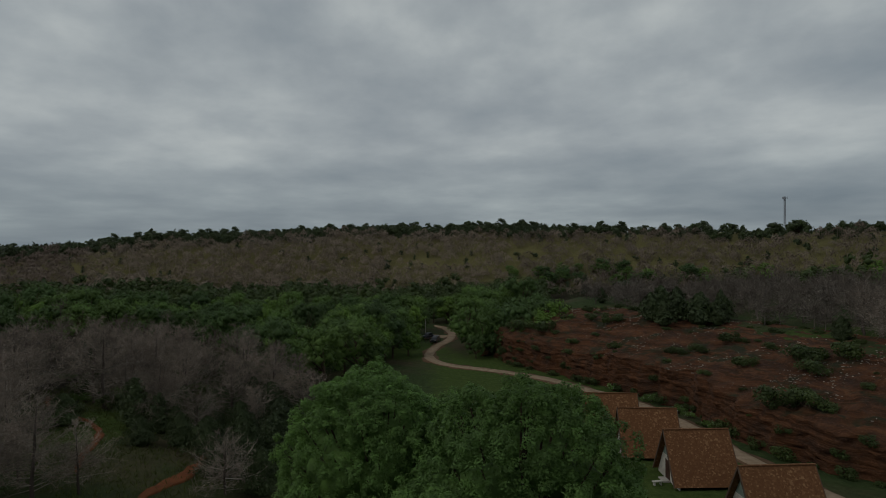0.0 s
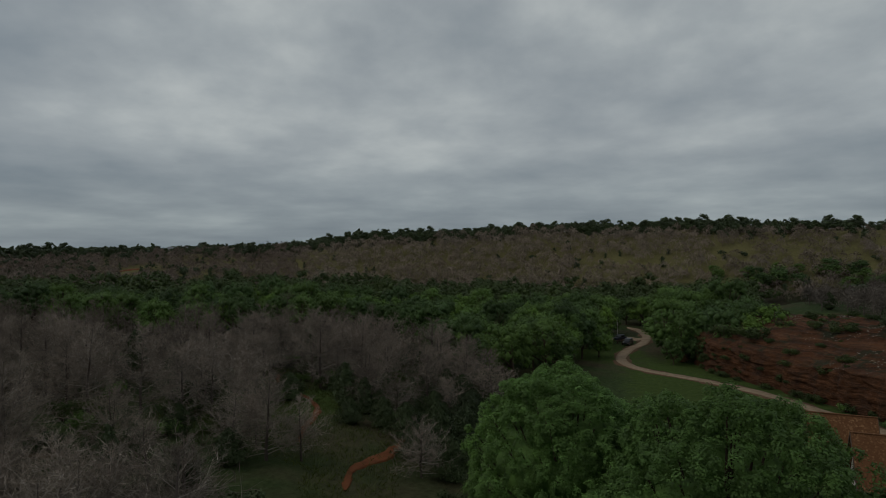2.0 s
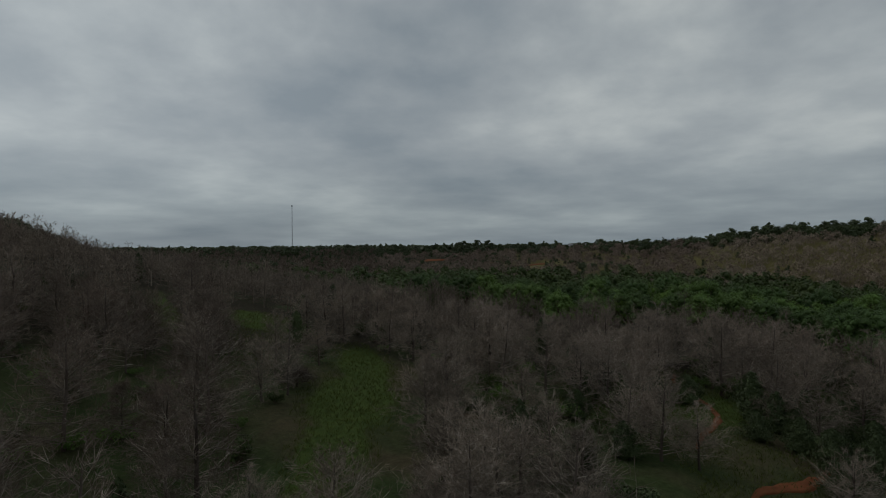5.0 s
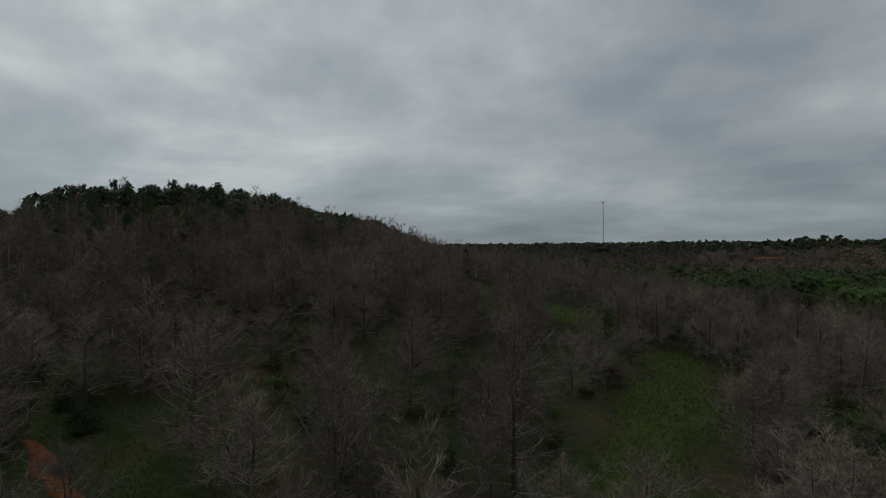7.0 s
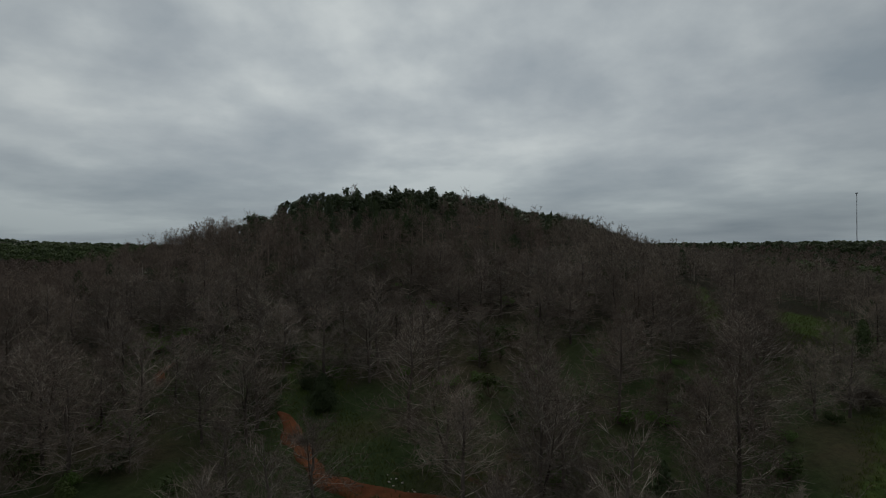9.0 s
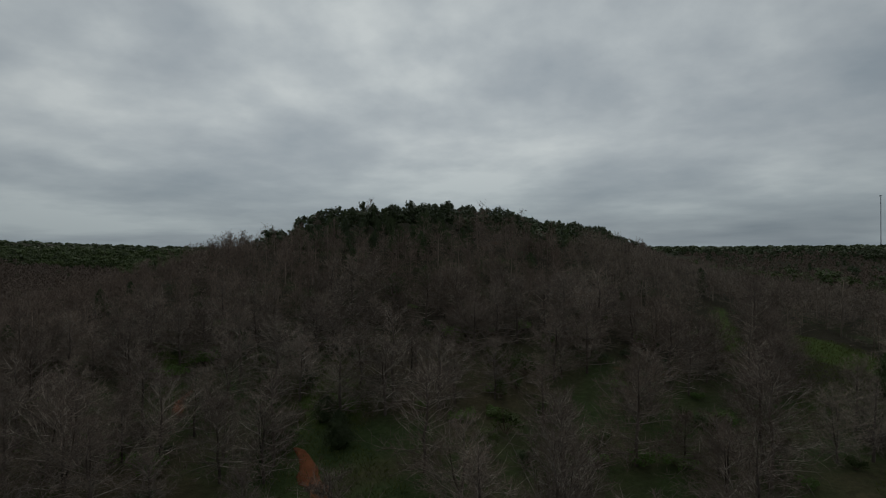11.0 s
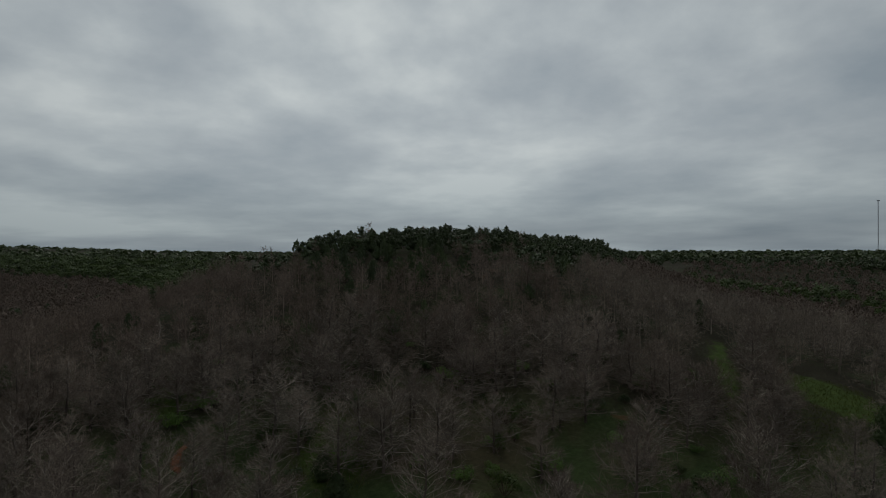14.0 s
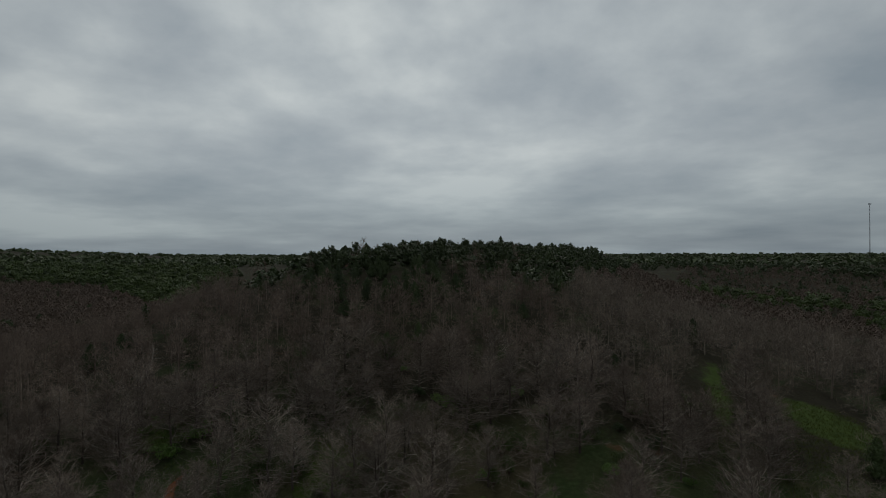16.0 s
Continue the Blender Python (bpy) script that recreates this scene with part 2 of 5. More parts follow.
LIMB_BARK = bark("grey_bare_limbs", (0.142, 0.124, 0.107), (0.345, 0.31, 0.27))
DEAD_TRUNK = bark("grey_dead_trunk", (0.05, 0.04, 0.034), (0.12, 0.1, 0.088))
BARK = bark("brown_bark", (0.05, 0.037, 0.026), (0.1, 0.078, 0.058))
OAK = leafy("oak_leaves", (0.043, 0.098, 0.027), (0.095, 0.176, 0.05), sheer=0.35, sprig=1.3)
VALLEY = leafy("creek_tree_leaves", (0.044, 0.09, 0.024), (0.09, 0.16, 0.042))
DEEP = leafy("deep_green_leaves", (0.028, 0.06, 0.02), (0.06, 0.108, 0.036))
LIME = leafy("bright_spring_leaves", (0.056, 0.118, 0.022), (0.112, 0.198, 0.042))
CEDAR = leafy("dark_cedar_leaves", (0.018, 0.031, 0.014), (0.042, 0.062, 0.026), sheer=0.1)
SHRUB = leafy("shrub_leaves", (0.022, 0.04, 0.013), (0.05, 0.075, 0.022))
FAR_WOOD = leafy("far_woods", (0.018, 0.032, 0.014), (0.04, 0.058, 0.024), sheer=0.1)
STONE = plain("pale_stone", (0.3, 0.26, 0.22), 0.9, 0.0, 0.3)
PALE_SNAG = bark("bleached_wood", (0.24, 0.22, 0.2), (0.36, 0.335, 0.305))
FAR_CREEK = leafy("far_creek_leaves", (0.023, 0.04, 0.014), (0.048, 0.073, 0.024))
BLADES = leafy("grass_blades", (0.034, 0.052, 0.012), (0.078, 0.1, 0.026))
RUST = leafy("rusty_leaves", (0.06, 0.022, 0.012), (0.11, 0.042, 0.022), sheer=0.1)


# ---- mesh helpers ----
def part(name, data, mat, parent=None, label=""):
    """Links a bmesh, or a mesh made already, as one object under its thing."""
    if isinstance(data, bmesh.types.BMesh):
        me = bpy.data.meshes.new(name)
        data.to_mesh(me)
        data.free()
    else:
        me = data
    if mat and not me.materials:
        me.materials.append(mat)
    ob = new(name, me)
    if parent:
        ob.parent = parent
    if label:
        ob["label"] = label
    return ob


def tri_mesh(name, verts, tris, mat, smooth=False):
    """A mesh from arrays of corners and triangles."""
    me = bpy.data.meshes.new(name)
    verts, tris = np.asarray(verts, np.float32), np.asarray(tris, np.int32)
    me.vertices.add(len(verts))
    me.vertices.foreach_set("co", verts.ravel())
    me.loops.add(tris.size)
    me.loops.foreach_set("vertex_index", tris.ravel())
    me.polygons.add(len(tris))
    me.polygons.foreach_set("loop_start", np.arange(len(tris), dtype=np.int32) * 3)
    if smooth:
        me.polygons.foreach_set("use_smooth", np.ones(len(tris), bool))
    me.update(calc_edges=True)
    me.materials.append(mat)
    return me


def grid_tris(nu, nv, wrap=False):
    """Triangles of a grid of nu rows of nv corners."""
    i, j = np.meshgrid(np.arange(nu - 1), np.arange(nv if wrap else nv - 1), indexing="ij")
    a, b = i * nv + j, i * nv + (j + 1) % nv
    c, d = a + nv, b + nv
    return np.concatenate([np.stack([a, b, d], -1).reshape(-1, 3), np.stack([a, d, c], -1).reshape(-1, 3)])


def smooth(x):
    x = np.clip(x, 0, 1)
    return x * x * (3 - 2 * x)


def wave(x, y, size, seed):
    """Rolling unevenness between about -1 and 1."""
    rng = np.random.RandomState(seed)
    out = 0.0
    for k in range(5):
        a, ph = rng.uniform(0, 6.28, 2)
        f = 6.28 / size * (1 + 0.55 * k)
        out = out + np.sin(f * (x * math.cos(a) + y * math.sin(a)) + ph) / (1 + 0.7 * k)
    return out / 2.2


def joined(meshes):
    vs, fs, n = [], [], 0
    for v, f in meshes:
        vs.append(v)
        fs.append(f + n)
        n += len(v)
    return np.concatenate(vs), np.concatenate(fs)


def frames_of(way):
    """Two directions square to each of the ways."""
    way = way / np.linalg.norm(way, axis=1, keepdims=True)
    ref = np.where(np.abs(way[:, 2:3]) > 0.9, np.array([[1.0, 0, 0]]), np.array([[0, 0, 1.0]]))
    s = np.cross(way, ref)
    s /= np.linalg.norm(s, axis=1, keepdims=True)
    return s, np.cross(s, way)


def rods(a, b, ra, rb, sides=3):
    """Tapered rods from a to b; with rb None they end in a point."""
    a, b, ra = np.atleast_2d(a), np.atleast_2d(b), np.atleast_1d(ra)
    n = len(a)
    s, t = frames_of(b - a)
    ang = np.arange(sides) * 2 * math.pi / sides
    ring = s[:, None] * np.cos(ang)[None, :, None] + t[:, None] * np.sin(ang)[None, :, None]
    lo = a[:, None] + ring * ra[:, None, None]
    k = np.arange(sides)
    k2 = (k + 1) % sides
    if rb is None:
        v = np.concatenate([lo, b[:, None]], 1)
        f = np.stack([k, k2, np.full(sides, sides)], -1)
    else:
        v = np.concatenate([lo, b[:, None] + ring * np.atleast_1d(rb)[:, None, None]], 1)
        f = np.concatenate([np.stack([k, k2, k2 + sides], -1), np.stack([k, k2 + sides, k + sides], -1)])
    m = v.shape[1]
    return v.reshape(-1, 3), (f[None] + (np.arange(n) * m)[:, None, None]).reshape(-1, 3)


def ball(rng, n):
    d = rng.normal(size=(n, 3))
    return d / np.linalg.norm(d, axis=1, keepdims=True)


# ---- the lie of the land ----
ROAD_LINE = [(47, 48), (40, 60), (37, 71), (35.4, 84), (32, 97), (26, 107.5), (19.8, 117), (11, 124.5), (2, 130.5), (-2.6, 137), (-3.6, 146), (-1.8, 157), (1.5, 168), (2.5, 180), (0.5, 192), (-3, 200)]
CLIFF_LINE = [(75, 38), (60, 51), (50, 61), (44, 69), (40.8, 80), (38.5, 95), (32.8, 107), (24.8, 118), (15.5, 132), (11.5, 142)]
TABLE = CLIFF_LINE + [(9, 172), (20, 207), (60, 226), (120, 234), (330, 190), (330, -80), (95, 0)]


def line_distance(x, y, pts, closed=False):
    """Distance to a line of points, and how far to its right."""
    best = np.full(np.shape(x), 1e9)
    ends = list(zip(pts, pts[1:] + ([pts[0]] if closed else [])))
    if not closed:
        ends = ends[:len(pts) - 1]
    for (ax, ay), (bx, by) in ends:
        dx, dy = bx - ax, by - ay
        k = np.clip(((x - ax) * dx + (y - ay) * dy) / (dx * dx + dy * dy), 0, 1)
        best = np.minimum(best, np.hypot(x - ax - k * dx, y - ay - k * dy))
    return best


def inside(x, y, pts):
    odd = np.zeros(np.shape(x), bool)
    for (ax, ay), (bx, by) in zip(pts, pts[1:] + pts[:1]):
        cross = (ay > y) != (by > y)
        odd ^= cross & (x < (bx - ax) * (y - ay) / (by - ay + 1e-9) + ax)
    return odd


def bearing(x, y):
    """Degrees leftwards from north, -180 to 180."""
    return np.degrees(np.arctan2(-x, y))


RIM_AT = (-180, -60, -38, 0, 22, 30, 36, 60, 85, 110, 140, 180)
RIM_FOOT = (260, 250, 275, 285, 320, 330, 350, 380, 520, 560, 480, 300)
RIM_CREST = (380, 370, 385, 425, 450, 460, 560, 640, 900, 1000, 950, 500)
RIM_HIGH = (30, 30, 32, 38.5, 35.5, 29, 23, 20, 20, 21, 24, 30)
HILL_A, HILL_B = (-201.0, -74.7), (-461.0, -33.0)


def hill_reach(x, y):
    """Distance from the hill's ridge line, and how far along it."""
    dx, dy = HILL_B[0] - HILL_A[0], HILL_B[1] - HILL_A[1]
    k = np.clip(((x - HILL_A[0]) * dx + (y - HILL_A[1]) * dy) / (dx * dx + dy * dy), 0, 1)
    return np.hypot(x - HILL_A[0] - k * dx, y - HILL_A[1] - k * dy), k


def height(x, y):
    """The ground's height at a place."""
    x, y = np.asarray(x, float), np.asarray(y, float)
    az, d = bearing(x, y), np.hypot(x, y)
    foot, crest, high = (np.interp(az, RIM_AT, k) for k in (RIM_FOOT, RIM_CREST, RIM_HIGH))
    floor = 3.0 * smooth((az - 12) / 25) * smooth((d - 25) / 50)
    rim = smooth((d - foot) / (crest - foot))
    far = smooth((d - crest * 1.15) / 900)
    z = floor * (1 - rim) + rim * (high * (1 - far) + 24 * far)
    z = z + rim * (2.2 * wave(x, y, 130, 3) + far * 5 * wave(x, y, 1300, 4)) + 0.5 * wave(x, y, 60, 5) * smooth((az - 12) / 15) * smooth((d - 30) / 40)
    r, k = hill_reach(x, y)
    z = z + (37.4 + 3 * k) * np.exp(-(r / (63.5 - 12.5 * k)) ** 2 / 2) * (1 + 0.03 * wave(x, y, 70, 6))
    z = z + 5.5 * np.exp(-(np.hypot(x + 165, y - 45) / 48) ** 2 / 2)
    z = z + 40 * np.exp(-((az - 150) / 15) ** 2) * np.exp(-((d - 2300) / 700) ** 2)
    s = np.where(inside(x, y, TABLE), 1, -1) * line_distance(x, y, TABLE, True)
    z = np.maximum(z, (10.5 + 1.5 * smooth((s - 30) / 60)) * smooth((s - 3) / 27))
    return z


# open patches: centre, half lengths, turn
MEADOWS = [(-90, 45.5, 14, 4.5, 158), (-74, 36, 13, 6.5, 150), (-59, 26, 10, 4.2, 150), (-52, 21, 7, 3.2, 150), (-137, 22, 20, 2.4, 176), (-125, 39, 13, 6, 25), (-38, 65, 6, 8, 30), (-58, -27, 9, 4, 40), (-106, 32.5, 15, 4.6, 163), (-122, 20.5, 12, 2.6, 172)]
LAWNS = [(17, 96, 17, 56, 13), (-8, 150, 10, 14, 0), (36, 151, 20, 5, -3), (72, 104, 16, 7, 10), (-50, 75, 14, 9, 60), (-80, -41, 12, 5, 30), (-89, -77, 8, 6, 0)]


def oval(x, y, cx, cy, rx, ry, turn):
    c, s = math.cos(radians(turn)), math.sin(radians(turn))
    u, v = c * (x - cx) + s * (y - cy), -s * (x - cx) + c * (y - cy)
    return np.hypot(u / rx, v / ry)


def lushness(x, y):
    """Where green grass grows tall or is mown."""
    out = np.zeros(np.shape(x))
    for k in MEADOWS[:6] + LAWNS:
        out = np.maximum(out, smooth((1.35 - oval(x, y, *k)) / 0.7))
    return out * 0.6


def woodedness(x, y):
    """Where dead leaves and dry stalks lie under dense bare trees."""
    az, d = bearing(x, y), np.hypot(x, y)
    out = smooth((az - 20) / 15) * smooth((d - 88) / 40)
    return 0.62 * np.maximum(out, smooth((d - 240) / 50)) - 0.7 * aridness(x, y)


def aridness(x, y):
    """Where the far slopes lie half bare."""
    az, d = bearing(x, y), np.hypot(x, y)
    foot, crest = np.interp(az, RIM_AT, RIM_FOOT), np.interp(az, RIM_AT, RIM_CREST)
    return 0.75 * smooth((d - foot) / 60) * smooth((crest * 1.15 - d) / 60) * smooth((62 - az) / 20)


# ---- ground sheet ----
def build_ground():
    rings = np.concatenate([[3.0, 8, 13, 18, 24], np.geomspace(30, 4700, 210)])
    turns = np.radians(np.arange(0, 360, 0.9))
    r, a = np.meshgrid(rings, turns, indexing="ij")
    x, y = -r * np.sin(a), r * np.cos(a)
    v = np.stack([x, y, height(x, y)], -1).reshape(-1, 3)
    n = len(turns)
    k = np.arange(n)
    hub = np.column_stack([np.full(n, len(v)), k, (k + 1) % n])
    faces = grid_tris(len(rings), n, True)
    a, b, c = (v[faces[0][i]] for i in range(3))
    if np.cross(b - a, c - a)[2] * np.cross(v[0], v[1])[2] < 0:
        hub = hub[:, ::-1]
    x, y = np.append(x.ravel(), 0), np.append(y.ravel(), 0)
    me = tri_mesh("ground", np.vstack([v, [0, 0, float(height(0, 0))]]), np.vstack([faces, hub]), GROUND, True)
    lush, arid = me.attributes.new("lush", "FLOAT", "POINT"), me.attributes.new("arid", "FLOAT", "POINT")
    wood = me.attributes.new("wooded", "FLOAT", "POINT")
    wood.data.foreach_set("value", woodedness(x, y).ravel().astype(np.float32))
    lush.data.foreach_set("value", lushness(x, y).ravel().astype(np.float32))
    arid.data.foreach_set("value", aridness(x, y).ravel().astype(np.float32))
    tagged(part("ground", me, None), "rolling canyon ground with patchy grass and red soil", "ground", kind="structure")


build_ground()


def along(pts, step):
    """Points at even steps along a rounded line, with the ways there."""
    p = np.array(pts, float)
    q = np.concatenate([[2 * p[0] - p[1]], p, [2 * p[-1] - p[-2]]])
    out = []
    for i in range(1, len(q) - 2):
        n = max(2, int(np.hypot(*(q[i + 1] - q[i])) / step))
        for t in np.arange(n) / n:
            out.append(0.5 * (2 * q[i] + (q[i + 1] - q[i - 1]) * t + (2 * q[i - 1] - 5 * q[i] + 4 * q[i + 1] - q[i + 2]) * t * t + (3 * q[i] - q[i - 1] - 3 * q[i + 1] + q[i + 2]) * t ** 3))
    out.append(p[-1])
    out = np.array(out)
    way = np.gradient(out, axis=0)
    return out, way / np.linalg.norm(way, axis=1, keepdims=True)


def strip(name, pts, width, lift, mat, label, category, seed, ragged=0.15, closed_ends=True):
    """A worn strip of ground that follows the land, uneven at its edges."""
    p, way = along(pts, 1.2)
    side = np.stack([way[:, 1], -way[:, 0]], -1)
    n = len(p)
    rng = np.random.RandomState(seed)
    k = np.arange(n)
    wl = width / 2 * (1 + ragged * (np.sin(k * 0.7 + seed) + 0.6 * np.sin(k * 1.9) + rng.normal(0, 0.35, n)))
    wr = width / 2 * (1 + ragged * (np.sin(k * 0.55 + 2 * seed) + 0.6 * np.sin(k * 1.6) + rng.normal(0, 0.35, n)))
    if closed_ends:
        end = np.minimum(1, np.minimum(k, n - 1 - k) / 3 + 0.2)
        wl, wr = wl * end, wr * end
    rows = []
    for f, dz in ((-1.12, -0.35), (-1, 0.0), (-0.55, 0.02), (0, 0.0), (0.55, 0.02), (1, 0.0), (1.12, -0.35)):
        w = np.where(f < 0, wl, wr)
        q = p + side * (f * w)[:, None]
        rows.append(np.column_stack([q, height(q[:, 0], q[:, 1]) + lift + dz]))
    v = np.stack(rows, 1).reshape(-1, 3)
    f = grid_tris(n, 7)
    return tagged(part(name, tri_mesh(name, v, f[:, ::-1], mat, True), None), label, category, kind="structure")


def blot(name, cx, cy, rx, ry, turn, lift, mat, label, category, seed):
    """A patch of other ground with an uneven outline."""
    ring = np.linspace(0.02, 1.0, 12)
    a = np.linspace(0, 2 * math.pi, 72, endpoint=False)
    edge = 1 + 0.12 * np.sin(3 * a + seed) + 0.09 * np.sin(5 * a + 2 * seed) + 0.05 * np.sin(11 * a)
    r, t = np.meshgrid(ring, a, indexing="ij")
    e = np.broadcast_to(edge, r.shape)
    x0, y0 = r * e * rx * np.cos(t), r * e * ry * np.sin(t)
    c, s = math.cos(radians(turn)), math.sin(radians(turn))
    x, y = cx + c * x0 - s * y0, cy + s * x0 + c * y0
    z = height(x, y) + lift - 0.35 * (r > 0.97)
    v = np.stack([x, y, z], -1).reshape(-1, 3)
    return tagged(part(name, tri_mesh(name, v, grid_tris(len(ring), len(a), True), mat, True), None), label, category, kind="structure")


strip("road", ROAD_LINE, 2.4, 0.12, ROAD, "pale gravel lane winding along the canyon floor", "road", 3, 0.07)
strip("road_verge", ROAD_LINE, 3.5, 0.06, dirt_material("reddish_verge", (0.075, 0.045, 0.026), (0.14, 0.085, 0.05)), "reddish worn dirt verge along the gravel lane", "verge", 5, 0.22)
blot("parking_pad", -3.5, 174, 5.5, 3.2, 20, 0.13, ROAD, "pale gravel parking pad beside the lane", "parking pad", 4)
for i, (cx, cy, rx, ry, turn) in enumerate([(-436, 292, 15, 5, 55), (-342, 327, 9, 3.2, 45), (-392, 316, 6, 2.2, 50)]):
    blot("bare_bank", cx, cy, rx, ry, turn, 0.3, TRAIL, "bare red earth bank on a far slope", "bank", 2 + i)
TRAILS = [
    [(-62, 92), (-58.5, 87), (-52.5, 82.5), (-48.5, 80.2), (-45.2, 76.6), (-43.1, 73.3), (-41.8, 70.2), (-40.9, 66.8), (-40.2, 64.5), (-38.6, 61.5)],
    [(-28, 53), (-30, 58.5), (-29.1, 62), (-28.4, 67), (-29.6, 75)],
    [(-64, -38), (-62.4, -35.4), (-59, -33), (-56.4, -31), (-53.6, -28.4), (-51.2, -25.2), (-50, -21), (-50.4, -16), (-51.4, -11)],
    [(-77.5, -64), (-74.5, -63.3), (-71.5, -61.8), (-69, -59)]]
for i, line in enumerate(TRAILS):
    strip("dirt_trail", line, (0.8, 1.3, 2.0, 1.5)[i], (0.1, 0.11, 0.12, 0.1)[i], TRAIL, "narrow red clay footpath through the grass", "trail", 7 + i, 0.34)


# ---- red sandstone cliff ----
def build_cliff():
    p, way = along(CLIFF_LINE, 0.45)
    out = np.stack([way[:, 1], -way[:, 0]], -1)
    n = len(p)
    u = np.arange(n) * 0.45
    s = np.concatenate([np.linspace(-0.5, 0.7, 30), np.linspace(1.0, 34, 72)])
    uu, ss = np.meshgrid(u, s, indexing="ij")
    wall = 5.2 + 0.8 * np.sin(u * 0.09 + 1) + 0.4 * np.sin(u * 0.31) + 0.3 * wave(u, u * 0, 5, 20)
    wall = (wall * smooth(u / 45 + 0.35) + 1.2 * smooth((u - u[-1] * 0.72) / 25))[:, None]
    z = wall * np.clip((ss + 0.45) / 1.1, 0, 1)
    reach = (30 - 16 * smooth((u - u[-1] * 0.62) / 30))[:, None]
    bench = np.clip((ss - 0.7) / reach, 0, 1)
    z = z + (10.6 - wall) * bench ** 0.75
    warp = 0.6 * wave(uu, ss * 2, 60, 11) + 0.22 * wave(uu, ss * 2, 13, 12)
    step = (z + warp) / 0.95
    frac = step - np.floor(step)
    ledge = (smooth((frac - 0.7) / 0.26) - frac) * 0.95
    low = np.clip((ss - 0.7) / 3, 0, 1)
    z = z + ledge * (0.36 + 0.3 * wave(uu, ss, 17, 22)) * low * np.clip((33 - ss) / 6, 0, 1)
    # upright joints and level beds break the wall into blocks
    joint = np.round(1.6 * wave(uu + 1.5 * wave(uu, z * 2, 7, 19), z * 0.5, 6, 18)) / 1.6
    bed = np.round(1.8 * wave(uu * 0.25, z * 2.2, 4, 23)) / 1.8
    push = 1.5 * wave(uu, uu * 0, 21, 13) + 0.6 * wave(uu, uu * 0, 6, 14) + 0.6 * joint + 0.14 * bed + 0.14 * wave(uu, z * 2, 1.9, 17)
    side = ss + push * np.where(ss < 0.7, 1.0, np.clip(1 - (ss - 0.7) / 7, 0, 1))
    z = z + (0.3 * wave(uu, ss, 6, 15) + 0.16 * wave(uu, ss, 1.9, 16) + 0.1 * wave(uu, ss, 1.1, 24)) * low
    x, y = p[:, 0:1] + out[:, 0:1] * side, p[:, 1:2] + out[:, 1:2] * side
    z[:, 0] = -0.6
    z[:, -1] = height(x[:, -1], y[:, -1]) - 0.6
    z[:, -2] = np.minimum(z[:, -2], height(x[:, -2], y[:, -2]) + 0.15)
    v = np.stack([x, y, z], -1).reshape(-1, 3)
    tagged(part("cliff", tri_mesh("cliff", v, grid_tris(n, len(s))[:, ::-1], ROCK), None), "layered red sandstone cliff with ledges and mossy stains", "cliff", kind="structure")
    return v


CLIFF_V = build_cliff()


def cliff_top(x, y):
    """The rock's height at a place on the cliff."""
    return float(CLIFF_V[np.argmin(np.hypot(CLIFF_V[:, 0] - x, CLIFF_V[:, 1] - y)), 2])


# ---- trees ----
def turned(way, angle_up, spin):
    """Unit ways from the compass angle spin and the angle above level."""
    return np.stack([np.cos(spin) * np.cos(angle_up), np.sin(spin) * np.cos(angle_up), np.sin(angle_up)], -1)


def slivers(a, b, width, rng):
    """The finest twigs: one slim tapering blade each, turned at random."""
    n = len(a)
    s, t = frames_of(b - a)
    ang = rng.uniform(0, 6.28, n)[:, None]
    w = (s * np.cos(ang) + t * np.sin(ang)) * np.asarray(width).reshape(-1, 1) / 2
    v = np.stack([a - w, a + w, b], 1)
    return v.reshape(-1, 3), np.arange(3 * n).reshape(-1, 3)


